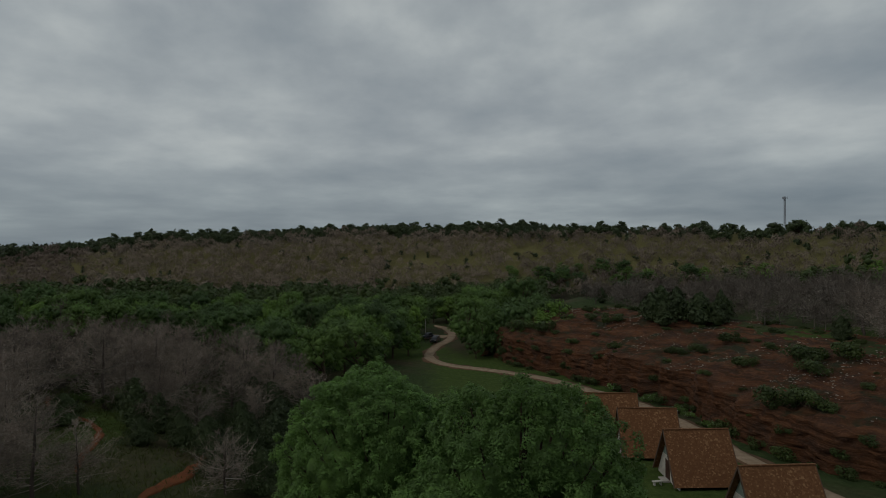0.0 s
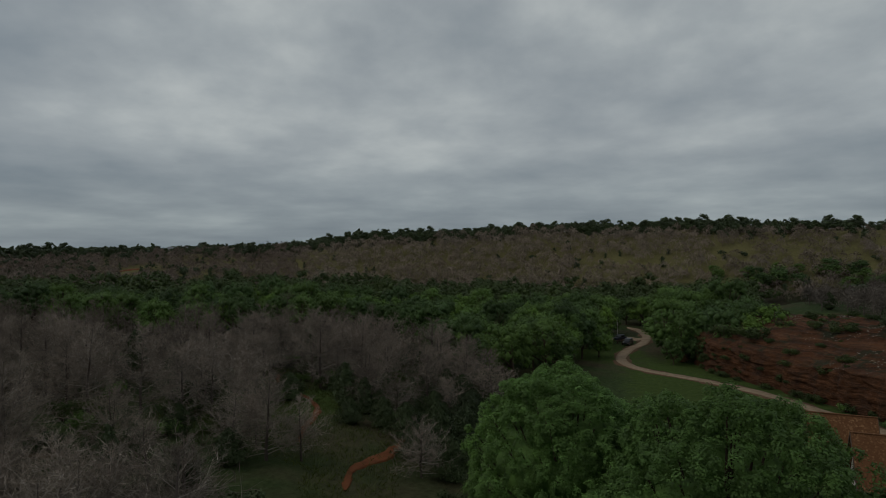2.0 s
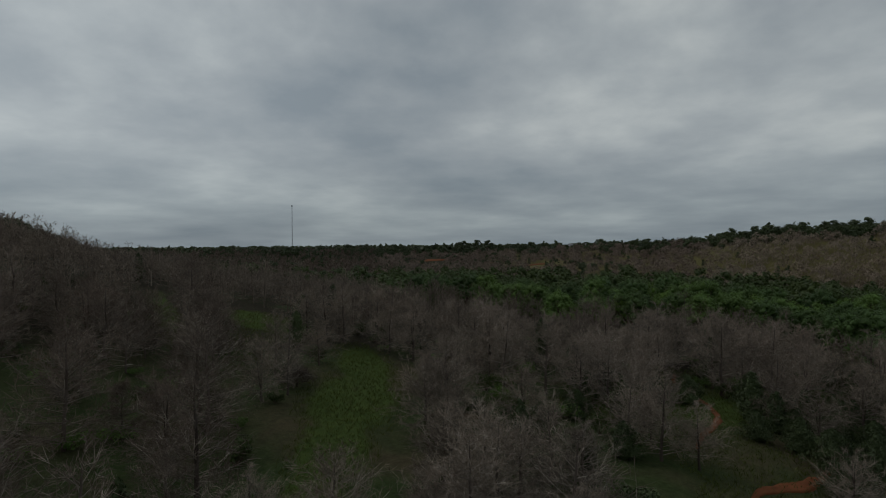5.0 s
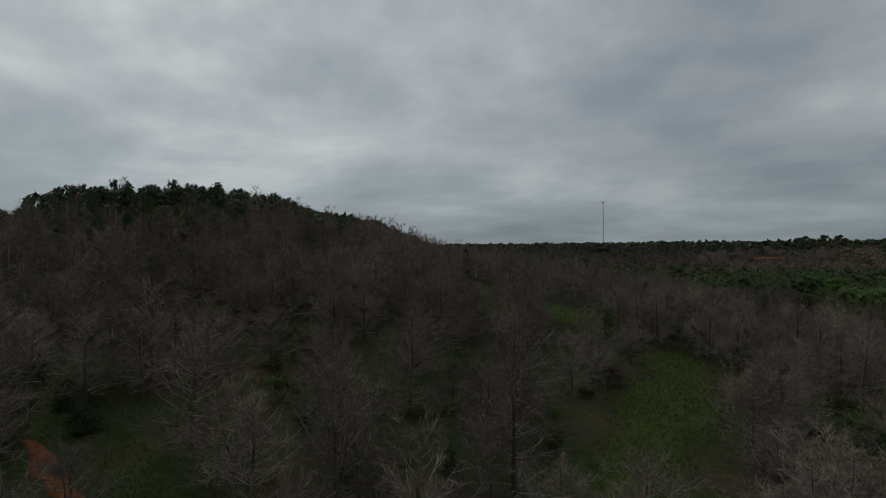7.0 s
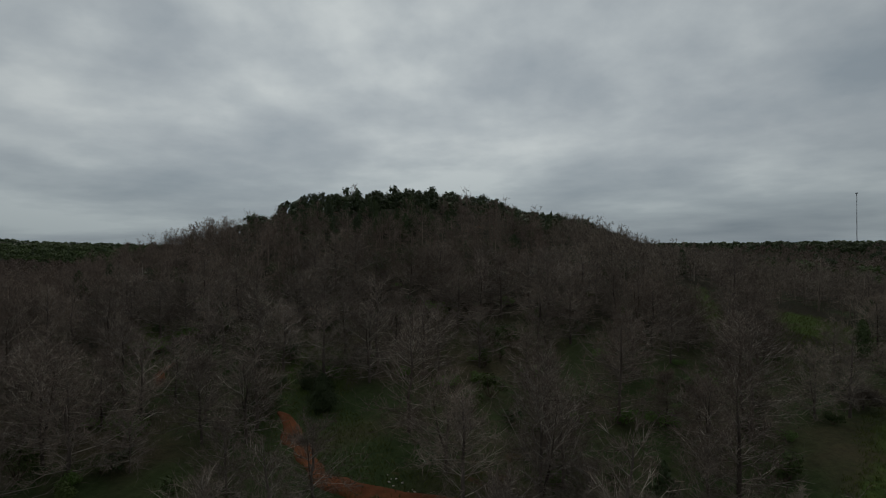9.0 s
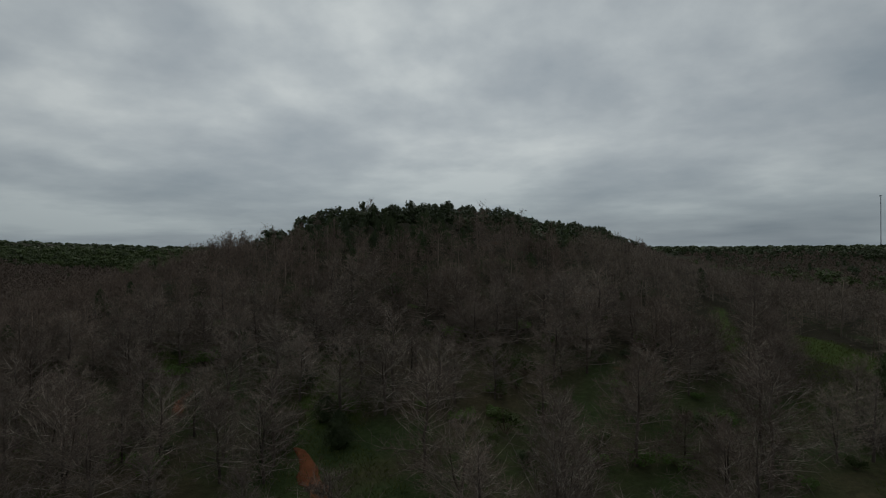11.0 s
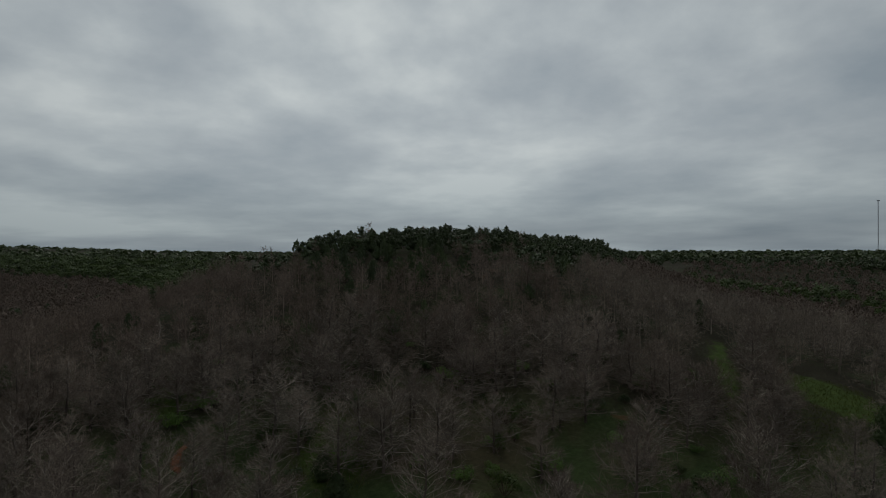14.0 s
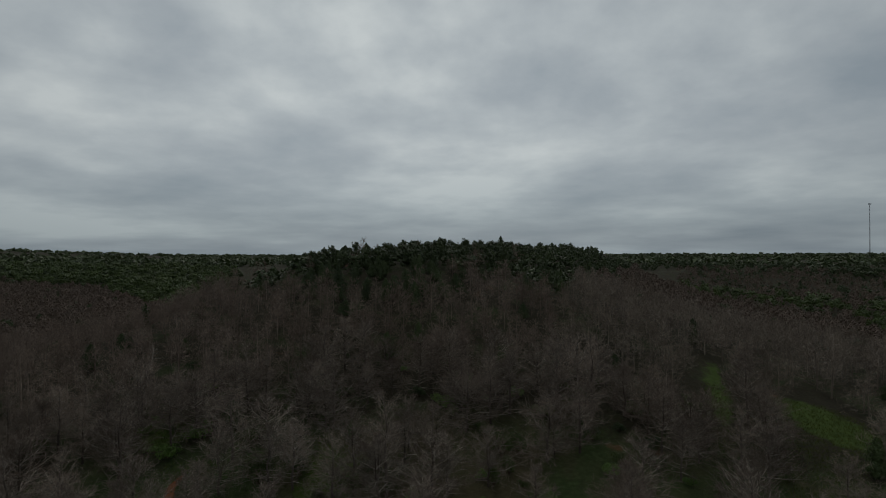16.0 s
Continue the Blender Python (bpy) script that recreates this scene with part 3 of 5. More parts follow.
def bare_tree_arrays(rng, tall, wide, limbs, twigs, fine, limb_r, twig_w, fine_w, solid=True, fork=False):
    """A bare tree with one leader: arrays of its trunk, its limbs and its fine twigs."""
    nseg = 6 if solid else 2
    hs = np.linspace(0, 1, nseg + 1)
    lean = rng.uniform(-0.05, 0.05, 2) * tall
    sway = rng.normal(0, 0.012 * tall, (nseg + 1, 2)) * np.sin(hs * math.pi)[:, None]
    spine = np.column_stack([lean * hs[:, None] ** 1.4 + sway, tall * hs])
    spine[0, 2] = -0.4
    rad = 0.021 * tall * (1 - hs) ** 0.8 + 0.012
    bits = [rods(spine[:-1], spine[1:], rad[:-1], rad[1:], 6 if solid else 3)]
    at = np.sort(rng.beta(1.1, 1.25, limbs)) * 0.9 + 0.08
    base = np.stack([np.interp(at, hs, spine[:, k]) for k in range(3)], -1)
    if fork:
        way = np.append(rng.uniform(-0.25, 0.25, 2), 0.9)
        foot = np.array([np.interp(0.2, hs, spine[:, k]) for k in range(3)])
        mid, tip = foot + way * tall * 0.3, foot + way * tall * 0.3 + (way * [0.5, 0.5, 1]) * tall * 0.4
        bits.append(rods(np.stack([foot, mid]), np.stack([mid, tip]), np.array([0.014, 0.009]) * tall, np.array([0.009, 0.002]) * tall, 5))
        half = rng.uniform(0, 1, limbs) < 0.45
        k = np.clip((at - 0.2) / 0.75, 0, 1)[:, None]
        base = np.where((half & (at > 0.25))[:, None], foot + (tip - foot) * k, base)
    trunk = joined(bits)
    spin = np.arange(limbs) * 2.4 + rng.uniform(-0.7, 0.7, limbs)
    shape = np.minimum(1, 0.62 + at * 1.4) * (1.02 - at) ** 0.62
    length = wide * shape * rng.uniform(0.6, 1.2, limbs) + 0.25
    up = rng.uniform(-0.12, 0.32, limbs) + 0.75 * at ** 1.3
    way = turned(None, up, spin)
    mid = base + way * (length * 0.5)[:, None]
    bend = np.column_stack([rng.normal(0, 0.22, (limbs, 2)), rng.normal(0.12, 0.3, limbs)])
    tip = mid + (way + bend) * (length * 0.55)[:, None]
    lr = limb_r * (1.2 - at * 0.75) * rng.uniform(0.7, 1.2, limbs)
    bits = [rods(base, mid, lr, lr * 0.65), rods(mid, tip, lr * 0.65, None)] if solid else [slivers(base, mid + (tip - mid) * 0.6, lr * 2, rng)]
    k = np.repeat(np.arange(limbs), twigs)
    f = rng.uniform(0.18, 1.0, len(k))[:, None]
    start = np.where(f < 0.5, base[k] + (mid - base)[k] * f * 2, mid[k] + (tip - mid)[k] * (f * 2 - 1))
    w2 = way[k] * 0.75 + rng.normal(0, 0.48, (len(k), 3)) + np.array([0, 0, 0.12])
    w2 /= np.linalg.norm(w2, axis=1, keepdims=True)
    l2 = (length[k] * rng.uniform(0.22, 0.48, len(k)) + 0.25)[:, None]
    end = start + w2 * l2
    bits.append(rods(start, end, np.full(len(k), twig_w / 2), None) if solid else slivers(start, end, np.full(len(k), twig_w), rng))
    j = np.repeat(np.arange(len(k)), fine)
    f = rng.uniform(0.1, 1.0, len(j))[:, None]
    s3 = start[j] + (end - start)[j] * f
    w3 = w2[j] * 0.5 + rng.normal(0, 0.6, (len(j), 3)) + np.array([0, 0, 0.16])
    w3 /= np.linalg.norm(w3, axis=1, keepdims=True)
    e3 = s3 + w3 * (l2[j] * rng.uniform(0.3, 0.75, (len(j), 1)) + 0.15)
    return trunk, joined(bits), slivers(s3, e3, fine_w * rng.uniform(0.7, 1.3, len(j)), rng)


def make_bare_tree(name, label, group, arrays, mats):
    """One bare tree at the origin: trunk, limbs and fine twigs."""
    root = tagged(new(name), label, "tree", group)
    for word, data, mat in zip(("trunk", "branch_frame", "bare_crown"), arrays, mats):
        part(word, tri_mesh(word, *data, mat), None, root)
    return root


def far_bare_arrays(rng, tall, wide, blades, length, width):
    """A bare crown far off: upswept sprays laid over an egg, on a stem."""
    n = ball(rng, blades)
    n[:, 2] = np.where(n[:, 2] < -0.35, -n[:, 2], n[:, 2])
    egg = 1 - 0.42 * np.clip(n[:, 2], 0, 1)
    r = 1 + 0.14 * np.sin(n[:, 0] * 5 + tall * 9) * np.sin(n[:, 1] * 5) + rng.uniform(-0.16, 0.08, blades)
    at = n * r[:, None] * np.stack([wide * egg, wide * egg, np.full(blades, tall * 0.52)], -1) + np.array([0, 0, tall * 0.46])
    n = n + rng.normal(0, 0.3, n.shape) + np.array([0, 0, 0.35])
    n /= np.linalg.norm(n, axis=1, keepdims=True)
    way = np.array([0, 0, 1.0]) + rng.normal(0, 0.45, n.shape)
    way -= n * (way * n).sum(1, keepdims=True) * 0.8
    way /= np.linalg.norm(way, axis=1, keepdims=True)
    side = np.cross(way, n)
    side /= np.linalg.norm(side, axis=1, keepdims=True) + 1e-9
    ln, wd = (length * rng.uniform(0.6, 1.3, blades))[:, None], (width * rng.uniform(0.6, 1.3, blades) / 2)[:, None]
    v = np.stack([at - side * wd - way * ln * 0.4, at + side * wd - way * ln * 0.4, at + way * ln * 0.6], 1)
    stem = rods(np.array([[0, 0, -0.3]]), np.array([[0, 0, tall * 0.98]]), np.array([0.14]), None, 3)
    return joined([(v.reshape(-1, 3), np.arange(3 * blades).reshape(-1, 3)), stem])


def puff_arrays(rng, tall, wide, blades, length, width):
    """A far bare crown: a ragged egg of fine upswept sprays on a stem."""
    n = ball(rng, blades)
    n[:, 2] = np.where(n[:, 2] < -0.5, -n[:, 2], n[:, 2])
    lump = 1 + 0.2 * np.sin(n[:, 0] * 5 + tall * 9) * np.sin(n[:, 1] * 5) + 0.15 * np.sin(n[:, 2] * 7 + wide * 5)
    egg = 1 - 0.3 * np.clip(n[:, 2], 0, 1)
    r = lump * (0.62 + 0.38 * np.sqrt(rng.uniform(0, 1, blades)) - 0.35 * rng.uniform(0, 1, blades))
    at = n * r[:, None] * np.stack([wide * egg, wide * egg, np.full(blades, tall * 0.5)], -1) + np.array([0, 0, tall * 0.47])
    way = n * 0.8 + np.array([0, 0, 0.25]) + rng.normal(0, 0.5, n.shape)
    way /= np.linalg.norm(way, axis=1, keepdims=True)
    side = np.cross(way, n + rng.normal(0, 0.5, n.shape))
    side /= np.linalg.norm(side, axis=1, keepdims=True) + 1e-9
    ln, wd = (length * rng.uniform(0.6, 1.3, blades))[:, None], (width * rng.uniform(0.6, 1.3, blades) / 2)[:, None]
    v = np.stack([at - side * wd - way * ln * 0.4, at + side * wd - way * ln * 0.4, at + way * ln * 0.6], 1)
    stem = rods(np.array([[0, 0, -0.3]]), np.array([[0, 0, tall * 0.8]]), np.array([0.12]), np.array([0.03]), 3)
    return joined([(v.reshape(-1, 3), np.arange(3 * blades).reshape(-1, 3)), stem])


def hearts(rng, c, r, squash, coarse):
    """Small uneven opaque bodies added inside leaf clumps to block light and view."""
    g = 0.5 * (1 + 5 ** 0.5)
    if coarse:
        v = np.array([(1, 0, 0), (-1, 0, 0), (0, 1, 0), (0, -1, 0), (0, 0, 1), (0, 0, -1)], float)
        f = np.array([(0, 2, 4), (2, 1, 4), (1, 3, 4), (3, 0, 4), (2, 0, 5), (1, 2, 5), (3, 1, 5), (0, 3, 5)])
    else:
        v = np.array([(-1, g, 0), (1, g, 0), (-1, -g, 0), (1, -g, 0), (0, -1, g), (0, 1, g), (0, -1, -g), (0, 1, -g), (g, 0, -1), (g, 0, 1), (-g, 0, -1), (-g, 0, 1)], float) / (1 + g * g) ** 0.5
        f = np.array([(0, 11, 5), (0, 5, 1), (0, 1, 7), (0, 7, 10), (0, 10, 11), (1, 5, 9), (5, 11, 4), (11, 10, 2), (10, 7, 6), (7, 1, 8), (3, 9, 4), (3, 4, 2), (3, 2, 6), (3, 6, 8), (3, 8, 9), (4, 9, 5), (2, 4, 11), (6, 2, 10), (8, 6, 7), (9, 8, 1)])
    a = rng.uniform(0, 6.28, len(c))
    x = v[None, :, 0] * np.cos(a)[:, None] - v[None, :, 1] * np.sin(a)[:, None]
    y = v[None, :, 0] * np.sin(a)[:, None] + v[None, :, 1] * np.cos(a)[:, None]
    p = np.stack([x, y, np.broadcast_to(v[None, :, 2] * squash, x.shape)], -1)
    p = p * (r[:, None] * rng.uniform(0.62, 0.9, x.shape))[:, :, None] + c[:, None, :]
    return p.reshape(-1, 3), (f[None] + (np.arange(len(c)) * len(v))[:, None, None]).reshape(-1, 3)


def leaflets(at, normal, size, rng):
    """Small leaves, one triangle each, facing about along their normals."""
    n = len(at)
    s, t = frames_of(normal)
    ang = rng.uniform(0, 6.28, n)[:, None]
    u, w = s * np.cos(ang) + t * np.sin(ang), t * np.cos(ang) - s * np.sin(ang)
    z = np.asarray(size).reshape(-1, 1)
    v = np.stack([at - u * z * 0.7 - w * z * 0.55, at - u * z * 0.7 + w * z * 0.55, at + u * z], 1)
    return v.reshape(-1, 3), np.arange(3 * n).reshape(-1, 3)


def leafy_tree_arrays(rng, tall, wide, bole, lobes, per_lobe, size, clump=(0.22, 0.4), squash=0.8, skirt=-0.8, coarse=False):
    """A broad-leaved tree: trunk with limbs, and a crown of leaf clumps with gaps."""
    mid = np.array([0, 0, (tall + bole) / 2])
    half = np.array([wide, wide, (tall - bole) / 2])
    d = ball(rng, lobes)
    d[:, 2] = np.where(d[:, 2] < skirt, -d[:, 2], d[:, 2])
    r = wide * rng.uniform(*clump, lobes)
    c = mid + d * (half - r[:, None] * 0.8) * rng.uniform(0.72, 1.02, (lobes, 1))
    c[: max(1, lobes // 7)] = mid + d[: max(1, lobes // 7)] * half * 0.35
    k = np.repeat(np.arange(lobes), per_lobe)
    n = ball(rng, len(k))
    n[:, 2] = np.where(n[:, 2] < -0.4, -n[:, 2], n[:, 2])
    bump = 1 + 0.2 * np.sin(n[:, 0] * 6 + k) * np.sin(n[:, 1] * 5 + 2 * k) + 0.14 * np.sin(n[:, 2] * 8 + k)
    at = c[k] + n * (r[k] * bump * (1 - 0.25 * rng.uniform(0, 1, len(k)) ** 2))[:, None] * np.array([1, 1, squash])
    face = n * 1.3 + rng.normal(0, 0.4, n.shape) + np.array([0, 0, 0.4])
    crown = leaflets(at, face, size * rng.uniform(0.65, 1.35, len(k)), rng)
    if coarse is not None:
        crown = joined([crown, hearts(rng, c, r * 0.72, squash, coarse)])
    stem = np.array([[0, 0, -0.4], [0.1, 0.05, max(bole, tall * 0.22)], [0.0, 0.15, mid[2]]])
    tr = wide * 0.045 + 0.06
    bits = [rods(stem[:-1], stem[1:], np.array([tr, tr * 0.8]), np.array([tr * 0.8, tr * 0.5]), 7)]
    m = min(lobes, 12)
    bits.append(rods(np.repeat(stem[1:2], m, 0), c[-m:], np.full(m, tr * 0.45), np.full(m, tr * 0.12), 4))
    return joined(bits), crown


def cedar_arrays(rng, tall, wide, tufts, size):
    """A juniper: short trunk and a ragged cone or egg of upswept sprays."""
    h = rng.beta(1.25, 1.5, tufts)
    spin = rng.uniform(0, 6.28, tufts)
    edge = wide * (1 - h) ** 0.62 * (0.35 + 0.65 * np.minimum(1, h / 0.16)) * (1 + 0.25 * np.sin(spin * 3 + h * 9) + 0.16 * np.sin(spin * 5 - h * 17))
    r = edge * rng.uniform(0.5, 1.05, tufts)
    at = np.stack([r * np.cos(spin), r * np.sin(spin), 0.08 * tall + h * tall * 0.92], -1)
    n = np.stack([np.cos(spin), np.sin(spin), np.full(tufts, 0.35)], -1) + rng.normal(0, 0.45, (tufts, 3))
    ch = np.linspace(0.1, 0.8, 7)
    core = hearts(rng, np.stack([0 * ch, 0 * ch, 0.08 * tall + ch * tall * 0.92], -1), wide * (1 - ch) ** 0.62 * 0.72, 0.9, tufts < 200)
    crown = joined([leaflets(at, n, size * rng.uniform(0.6, 1.4, tufts), rng), core])
    m = min(26, max(6, tufts // 30))
    h = rng.uniform(0.35, 1, m)
    spin = rng.uniform(0, 6.28, m)
    a = np.stack([0.5 * wide * (1 - h) * np.cos(spin), 0.5 * wide * (1 - h) * np.sin(spin), tall * h * 0.9], -1)
    b = a + turned(None, rng.uniform(0.5, 1.2, m), spin) * (0.12 * tall)
    tips = rods(a, b, np.full(m, size * 0.3), None)
    trunk = rods(np.array([[0, 0, -0.3]]), np.array([[0, 0, tall * 0.75]]), np.array([0.03 * tall * 0.6 + 0.04]), np.array([0.02]), 5)
    return trunk, joined([crown, tips])


def make_tree(name, label, category, group, trunk, crown, trunk_mat, crown_mat, crown_name="crown"):
    """One tree at the origin: an empty with its trunk and crown."""
    root = tagged(new(name), label, category, group)
    part("trunk", tri_mesh("trunk", *trunk, trunk_mat), None, root)
    part(crown_name, tri_mesh(crown_name, *crown, crown_mat), None, root)
    return root


def spread(bases, spots, rng, low=0.8, high=1.2, sink=0.0):
    """Sets the made trees out: the first spots take the originals, the rest take copies."""
    for i, (x, y, *fix) in enumerate(spots):
        s = fix[0] if fix else rng.uniform(low, high)
        m = Matrix.LocRotScale((x, y, float(height(x, y)) - sink), Euler((0, 0, rng.uniform(0, 6.28))), (s, s, s * rng.uniform(0.9, 1.12)))
        base = bases[i % len(bases)]
        if i < len(bases):
            base.matrix_basis = m
        else:
            ob = copy_thing(base, Matrix.Identity(4))
            ob.matrix_basis = m


def stand(name, spots, shapes, mat, rng, label, category, low=0.8, high=1.2):
    """Many small trees far off, joined as one wood."""
    spots = np.asarray(spots, float)
    if not len(spots):
        return
    pick = rng.randint(len(shapes), size=len(spots))
    z = height(spots[:, 0], spots[:, 1])
    vs, fs, n = [], [], 0
    for s, (v, f) in enumerate(shapes):
        w = np.where(pick == s)[0]
        if not len(w):
            continue
        a, k = rng.uniform(0, 6.28, len(w)), rng.uniform(low, high, len(w))
        c, si = np.cos(a)[:, None], np.sin(a)[:, None]
        x = (v[None, :, 0] * c - v[None, :, 1] * si) * k[:, None] + spots[w, 0:1]
        y = (v[None, :, 0] * si + v[None, :, 1] * c) * k[:, None] + spots[w, 1:2]
        zz = v[None, :, 2] * (k * rng.uniform(0.85, 1.2, len(w)))[:, None] + z[w][:, None]
        vs.append(np.stack([x, y, zz], -1).reshape(-1, 3))
        fs.append((f[None] + (np.arange(len(w)) * len(v))[:, None, None]).reshape(-1, 3) + n)
        n += len(w) * len(v)
    me = tri_mesh(name, np.concatenate(vs), np.concatenate(fs), mat)
    tagged(part(name, me, None), label, category, kind="stuff")


# ---- where things grow ----
CABINS = [(23.2, 82.2, -6), (25.6, 74.4, -5), (28.0, 65.6, 1), (30.8, 54.6, 2)]
rng = np.random.RandomState(11)


def meadow_room(x, y, grow):
    """True where an open patch keeps trees away."""
    out = np.zeros(np.shape(x), bool)
    for i, (cx, cy, rx, ry, turn) in enumerate(MEADOWS):
        more = (grow, grow + 0.7, grow + 1.7, grow + 2.2)[i] if i < 4 else 1.3
        out |= oval(x, y, cx, cy, rx + more, ry + more, turn) < 1
    return out


def candidates(step, near, far, low, high):
    """Jittered places between two distances and two bearings."""
    k = np.arange(-far, far, step)
    x, y = np.meshgrid(k, k)
    x = x.ravel() + rng.uniform(-0.45, 0.45, x.size) * step
    y = y.ravel() + rng.uniform(-0.45, 0.45, y.size) * step
    d, az = np.hypot(x, y), bearing(x, y)
    ok = (d > near) & (d < far) & (az > low) & (az < high)
    return x[ok], y[ok], d[ok], az[ok]


GREEN_FROM_AT = (-60, -12, -11, 2, 4, 15, 24, 45, 60, 66, 72, 85, 110, 118, 131, 136, 150)
GREEN_FROM = (900, 900, 205, 205, 118, 108, 165, 152, 190, 270, 400, 480, 700, 420, 430, 640, 760)
GREEN_TO_AT = (-40, 0, 15, 30, 45, 60, 85, 118, 131, 150)
GREEN_TO = (290, 300, 305, 335, 340, 390, 600, 800, 860, 900)

x, y, d, az = candidates(5.5, 36, 1000, -44, 150)
h = height(x, y)
g0, g1 = np.interp(az, GREEN_FROM_AT, GREEN_FROM), np.interp(az, GREEN_TO_AT, GREEN_TO)
foot, crest = np.interp(az, RIM_AT, RIM_FOOT), np.interp(az, RIM_AT, RIM_CREST)
table = inside(x, y, TABLE)
edge = line_distance(x, y, TABLE, True)
hill, _ = hill_reach(x, y)
trail = np.minimum.reduce([line_distance(x, y, k) for k in TRAILS])
open_ground = (line_distance(x, y, ROAD_LINE) < 5) | (trail < 2.6) | meadow_room(x, y, 1.8) | (((x - 16 + (y - 96) * 0.23) / 20) ** 2 + ((y - 96) / 56) ** 2 < 1) & ~table
open_ground |= (oval(x, y, -418, 280, 34, 10, 146) < 1) | (oval(x, y, -330, 316, 22, 7, 136) < 1)
clear_here = (np.abs(az) < 40) & (d < 60) | (az > 107) & (az < 120) & (d < 52)
patchy = wave(x, y, 60, 21)
luck = rng.uniform(0, 1, len(x))
on_hill = (hill < 95) & (az > 60)
dead_zone = (az > np.where(d < 92, 23, 14)) & (d < g0) | on_hill | (az > 60) & (d < g0)
green_zone = (az > -12) & (d >= g0) & (d < g1) & ~on_hill & ~table
far_zone = (d >= g1) & (d < crest * 1.03)
near_table = table & (edge > 31) & (d < 290)
# behind the hill's ridge, and past the rim, nothing shows
ridge_d = np.interp(az, (84, 88, 94, 98, 104, 110, 118, 125), (480, 480, 470, 360, 265, 220, 215, 205))
behind = (az > 84) & (az < 125) & (d > ridge_d + 40) & (d < 900)
usable = ~open_ground & ~clear_here & ~behind

crown_line = on_hill & ((h > 33) | (az > 104) & (h > 29.5) | (az < 99) & (h > 28.5) | (az > 86) & (az < 125) & (d > ridge_d - 16) & (d < ridge_d + 40))
dead = usable & (dead_zone & ~crown_line & (luck < np.where(d < 110, np.where(az > 74, 0.44, 0.52), np.where((d < 170) & ~on_hill, 0.66, 0.92))) | near_table & (luck < 0.9) & (d < 240) | crown_line & (luck < 0.06) & (az > 98))
cedar = usable & ~dead & (dead_zone & (luck > np.where(az < 52, 0.87, np.where(d < 110, 0.975, 0.94))) | crown_line & (luck > 0.06) | near_table & (luck > 0.95))
green = usable & green_zone & (luck < np.where(az > 116, 0.5, np.where(az > 62, 0.22 + 0.3 * patchy, np.where(d < 300, 0.56, 0.4))))
green |= ~table & (az > 4.4) & (az < 12) & (d > 112) & (d < 175) & (luck < 0.85) & (line_distance(x, y, ROAD_LINE) > 7)
green |= (x > 5) & (x < 32) & (y > 138) & (y < 205) & (line_distance(x, y, ROAD_LINE) > 6) & (luck < 0.75) & (edge < 14)
green |= usable & table & (d > 225) & (d < 300) & (luck < 0.4)
top_row = (d > crest * (0.935 + 0.02 * patchy)) & (az < 33)
slope_dead = usable & (far_zone & ~top_row & (d < 560) | (az > 62) & (d > g0) & (d < 820) & ~green & (luck > 0.4) & (luck < 0.75)) & (luck < np.where(az < 36, 0.86, np.where(az > 62, 0.8, 0.5)) + 0.18 * patchy)
slope_cedar = usable & far_zone & (d < 760) & ~slope_dead & (luck > np.where(top_row, np.where(az < -9, 0.7, np.where(az > 18, 0.4, 0.15)), np.where(d > crest * 0.93, 0.45, np.where(az < 36, 0.9, 0.74))))


slope_cedar |= usable & (az > 116) & (d > g0) & (d < 900) & ~green & (luck > 0.6)
slope_dead &= (az < 116) | (d < g0)
# trees thinned so the pale slope colour stands in for a sunlit patch
slope_dead &= ~((az > -10) & (az < 5) & (d > foot + 12) & (d < crest * 0.9) & (wave(x, y, 38, 41) + 0.5 * wave(x, y, 13, 42) > 0.05) & (rng.uniform(0, 1, len(x)) < 0.75))
slope_dead |= usable & (az > 130) & (d > 380) & (d < g0) & (luck < 0.85)


def nearest(mask, count):
    """Indices of the nearest of a kind, and of the others."""
    i = np.where(mask)[0]
    i = i[np.argsort(d[i])]
    return i[:count], i[count:]


def spots_of(i):
    return np.column_stack([x[i], y[i]])


# bare trees
near_dead, mid_dead = nearest(dead, 260)
hillward = az > 74
for brown in (False, True):
    bases = []
    for i in range(6):
        tall, wide = ((10.0, 5.4), (11.6, 5.0), (8.8, 5.8), (7.6, 4.6), (10.8, 5.2), (9.6, 6.0))[i]
        arrays = bare_tree_arrays(rng, tall + 0.5 * brown, wide, 48, 9, 8, 0.065, 0.05, 0.042, True, i % 3 == 2)
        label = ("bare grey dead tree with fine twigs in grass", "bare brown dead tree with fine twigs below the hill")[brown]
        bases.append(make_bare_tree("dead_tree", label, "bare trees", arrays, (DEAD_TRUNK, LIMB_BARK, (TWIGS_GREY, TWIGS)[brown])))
    spots = spots_of(near_dead[hillward[near_dead] == brown]).tolist()
    if not brown:
        spots += [(-42.5, 58.5, 0.7), (-35.5, 57, 0.62), (-22.8, 61, 0.65), (-46, 62, 0.7), (-38.5, 79, 0.7), (-31.5, 87, 0.85), (-27, 84, 0.8), (-22, 91, 0.9), (-33, 78.5, 0.7), (-28.5, 100, 0.9)]
    spread(bases, spots, rng, 0.7, 1.12)


def wood_shapes(sizes, limbs, twigs, fine, limb_r, twig_w, fine_w, fill, fill_w):
    """Bare trees for a wood, each trunk, limbs and twigs in one body with its haze of sprays."""
    return [joined([*bare_tree_arrays(rng, t, w, limbs, twigs, fine, limb_r, twig_w, fine_w, False), puff_arrays(rng, t * 0.86, w * 0.72, fill, 1.1, fill_w)]) for t, w in sizes]


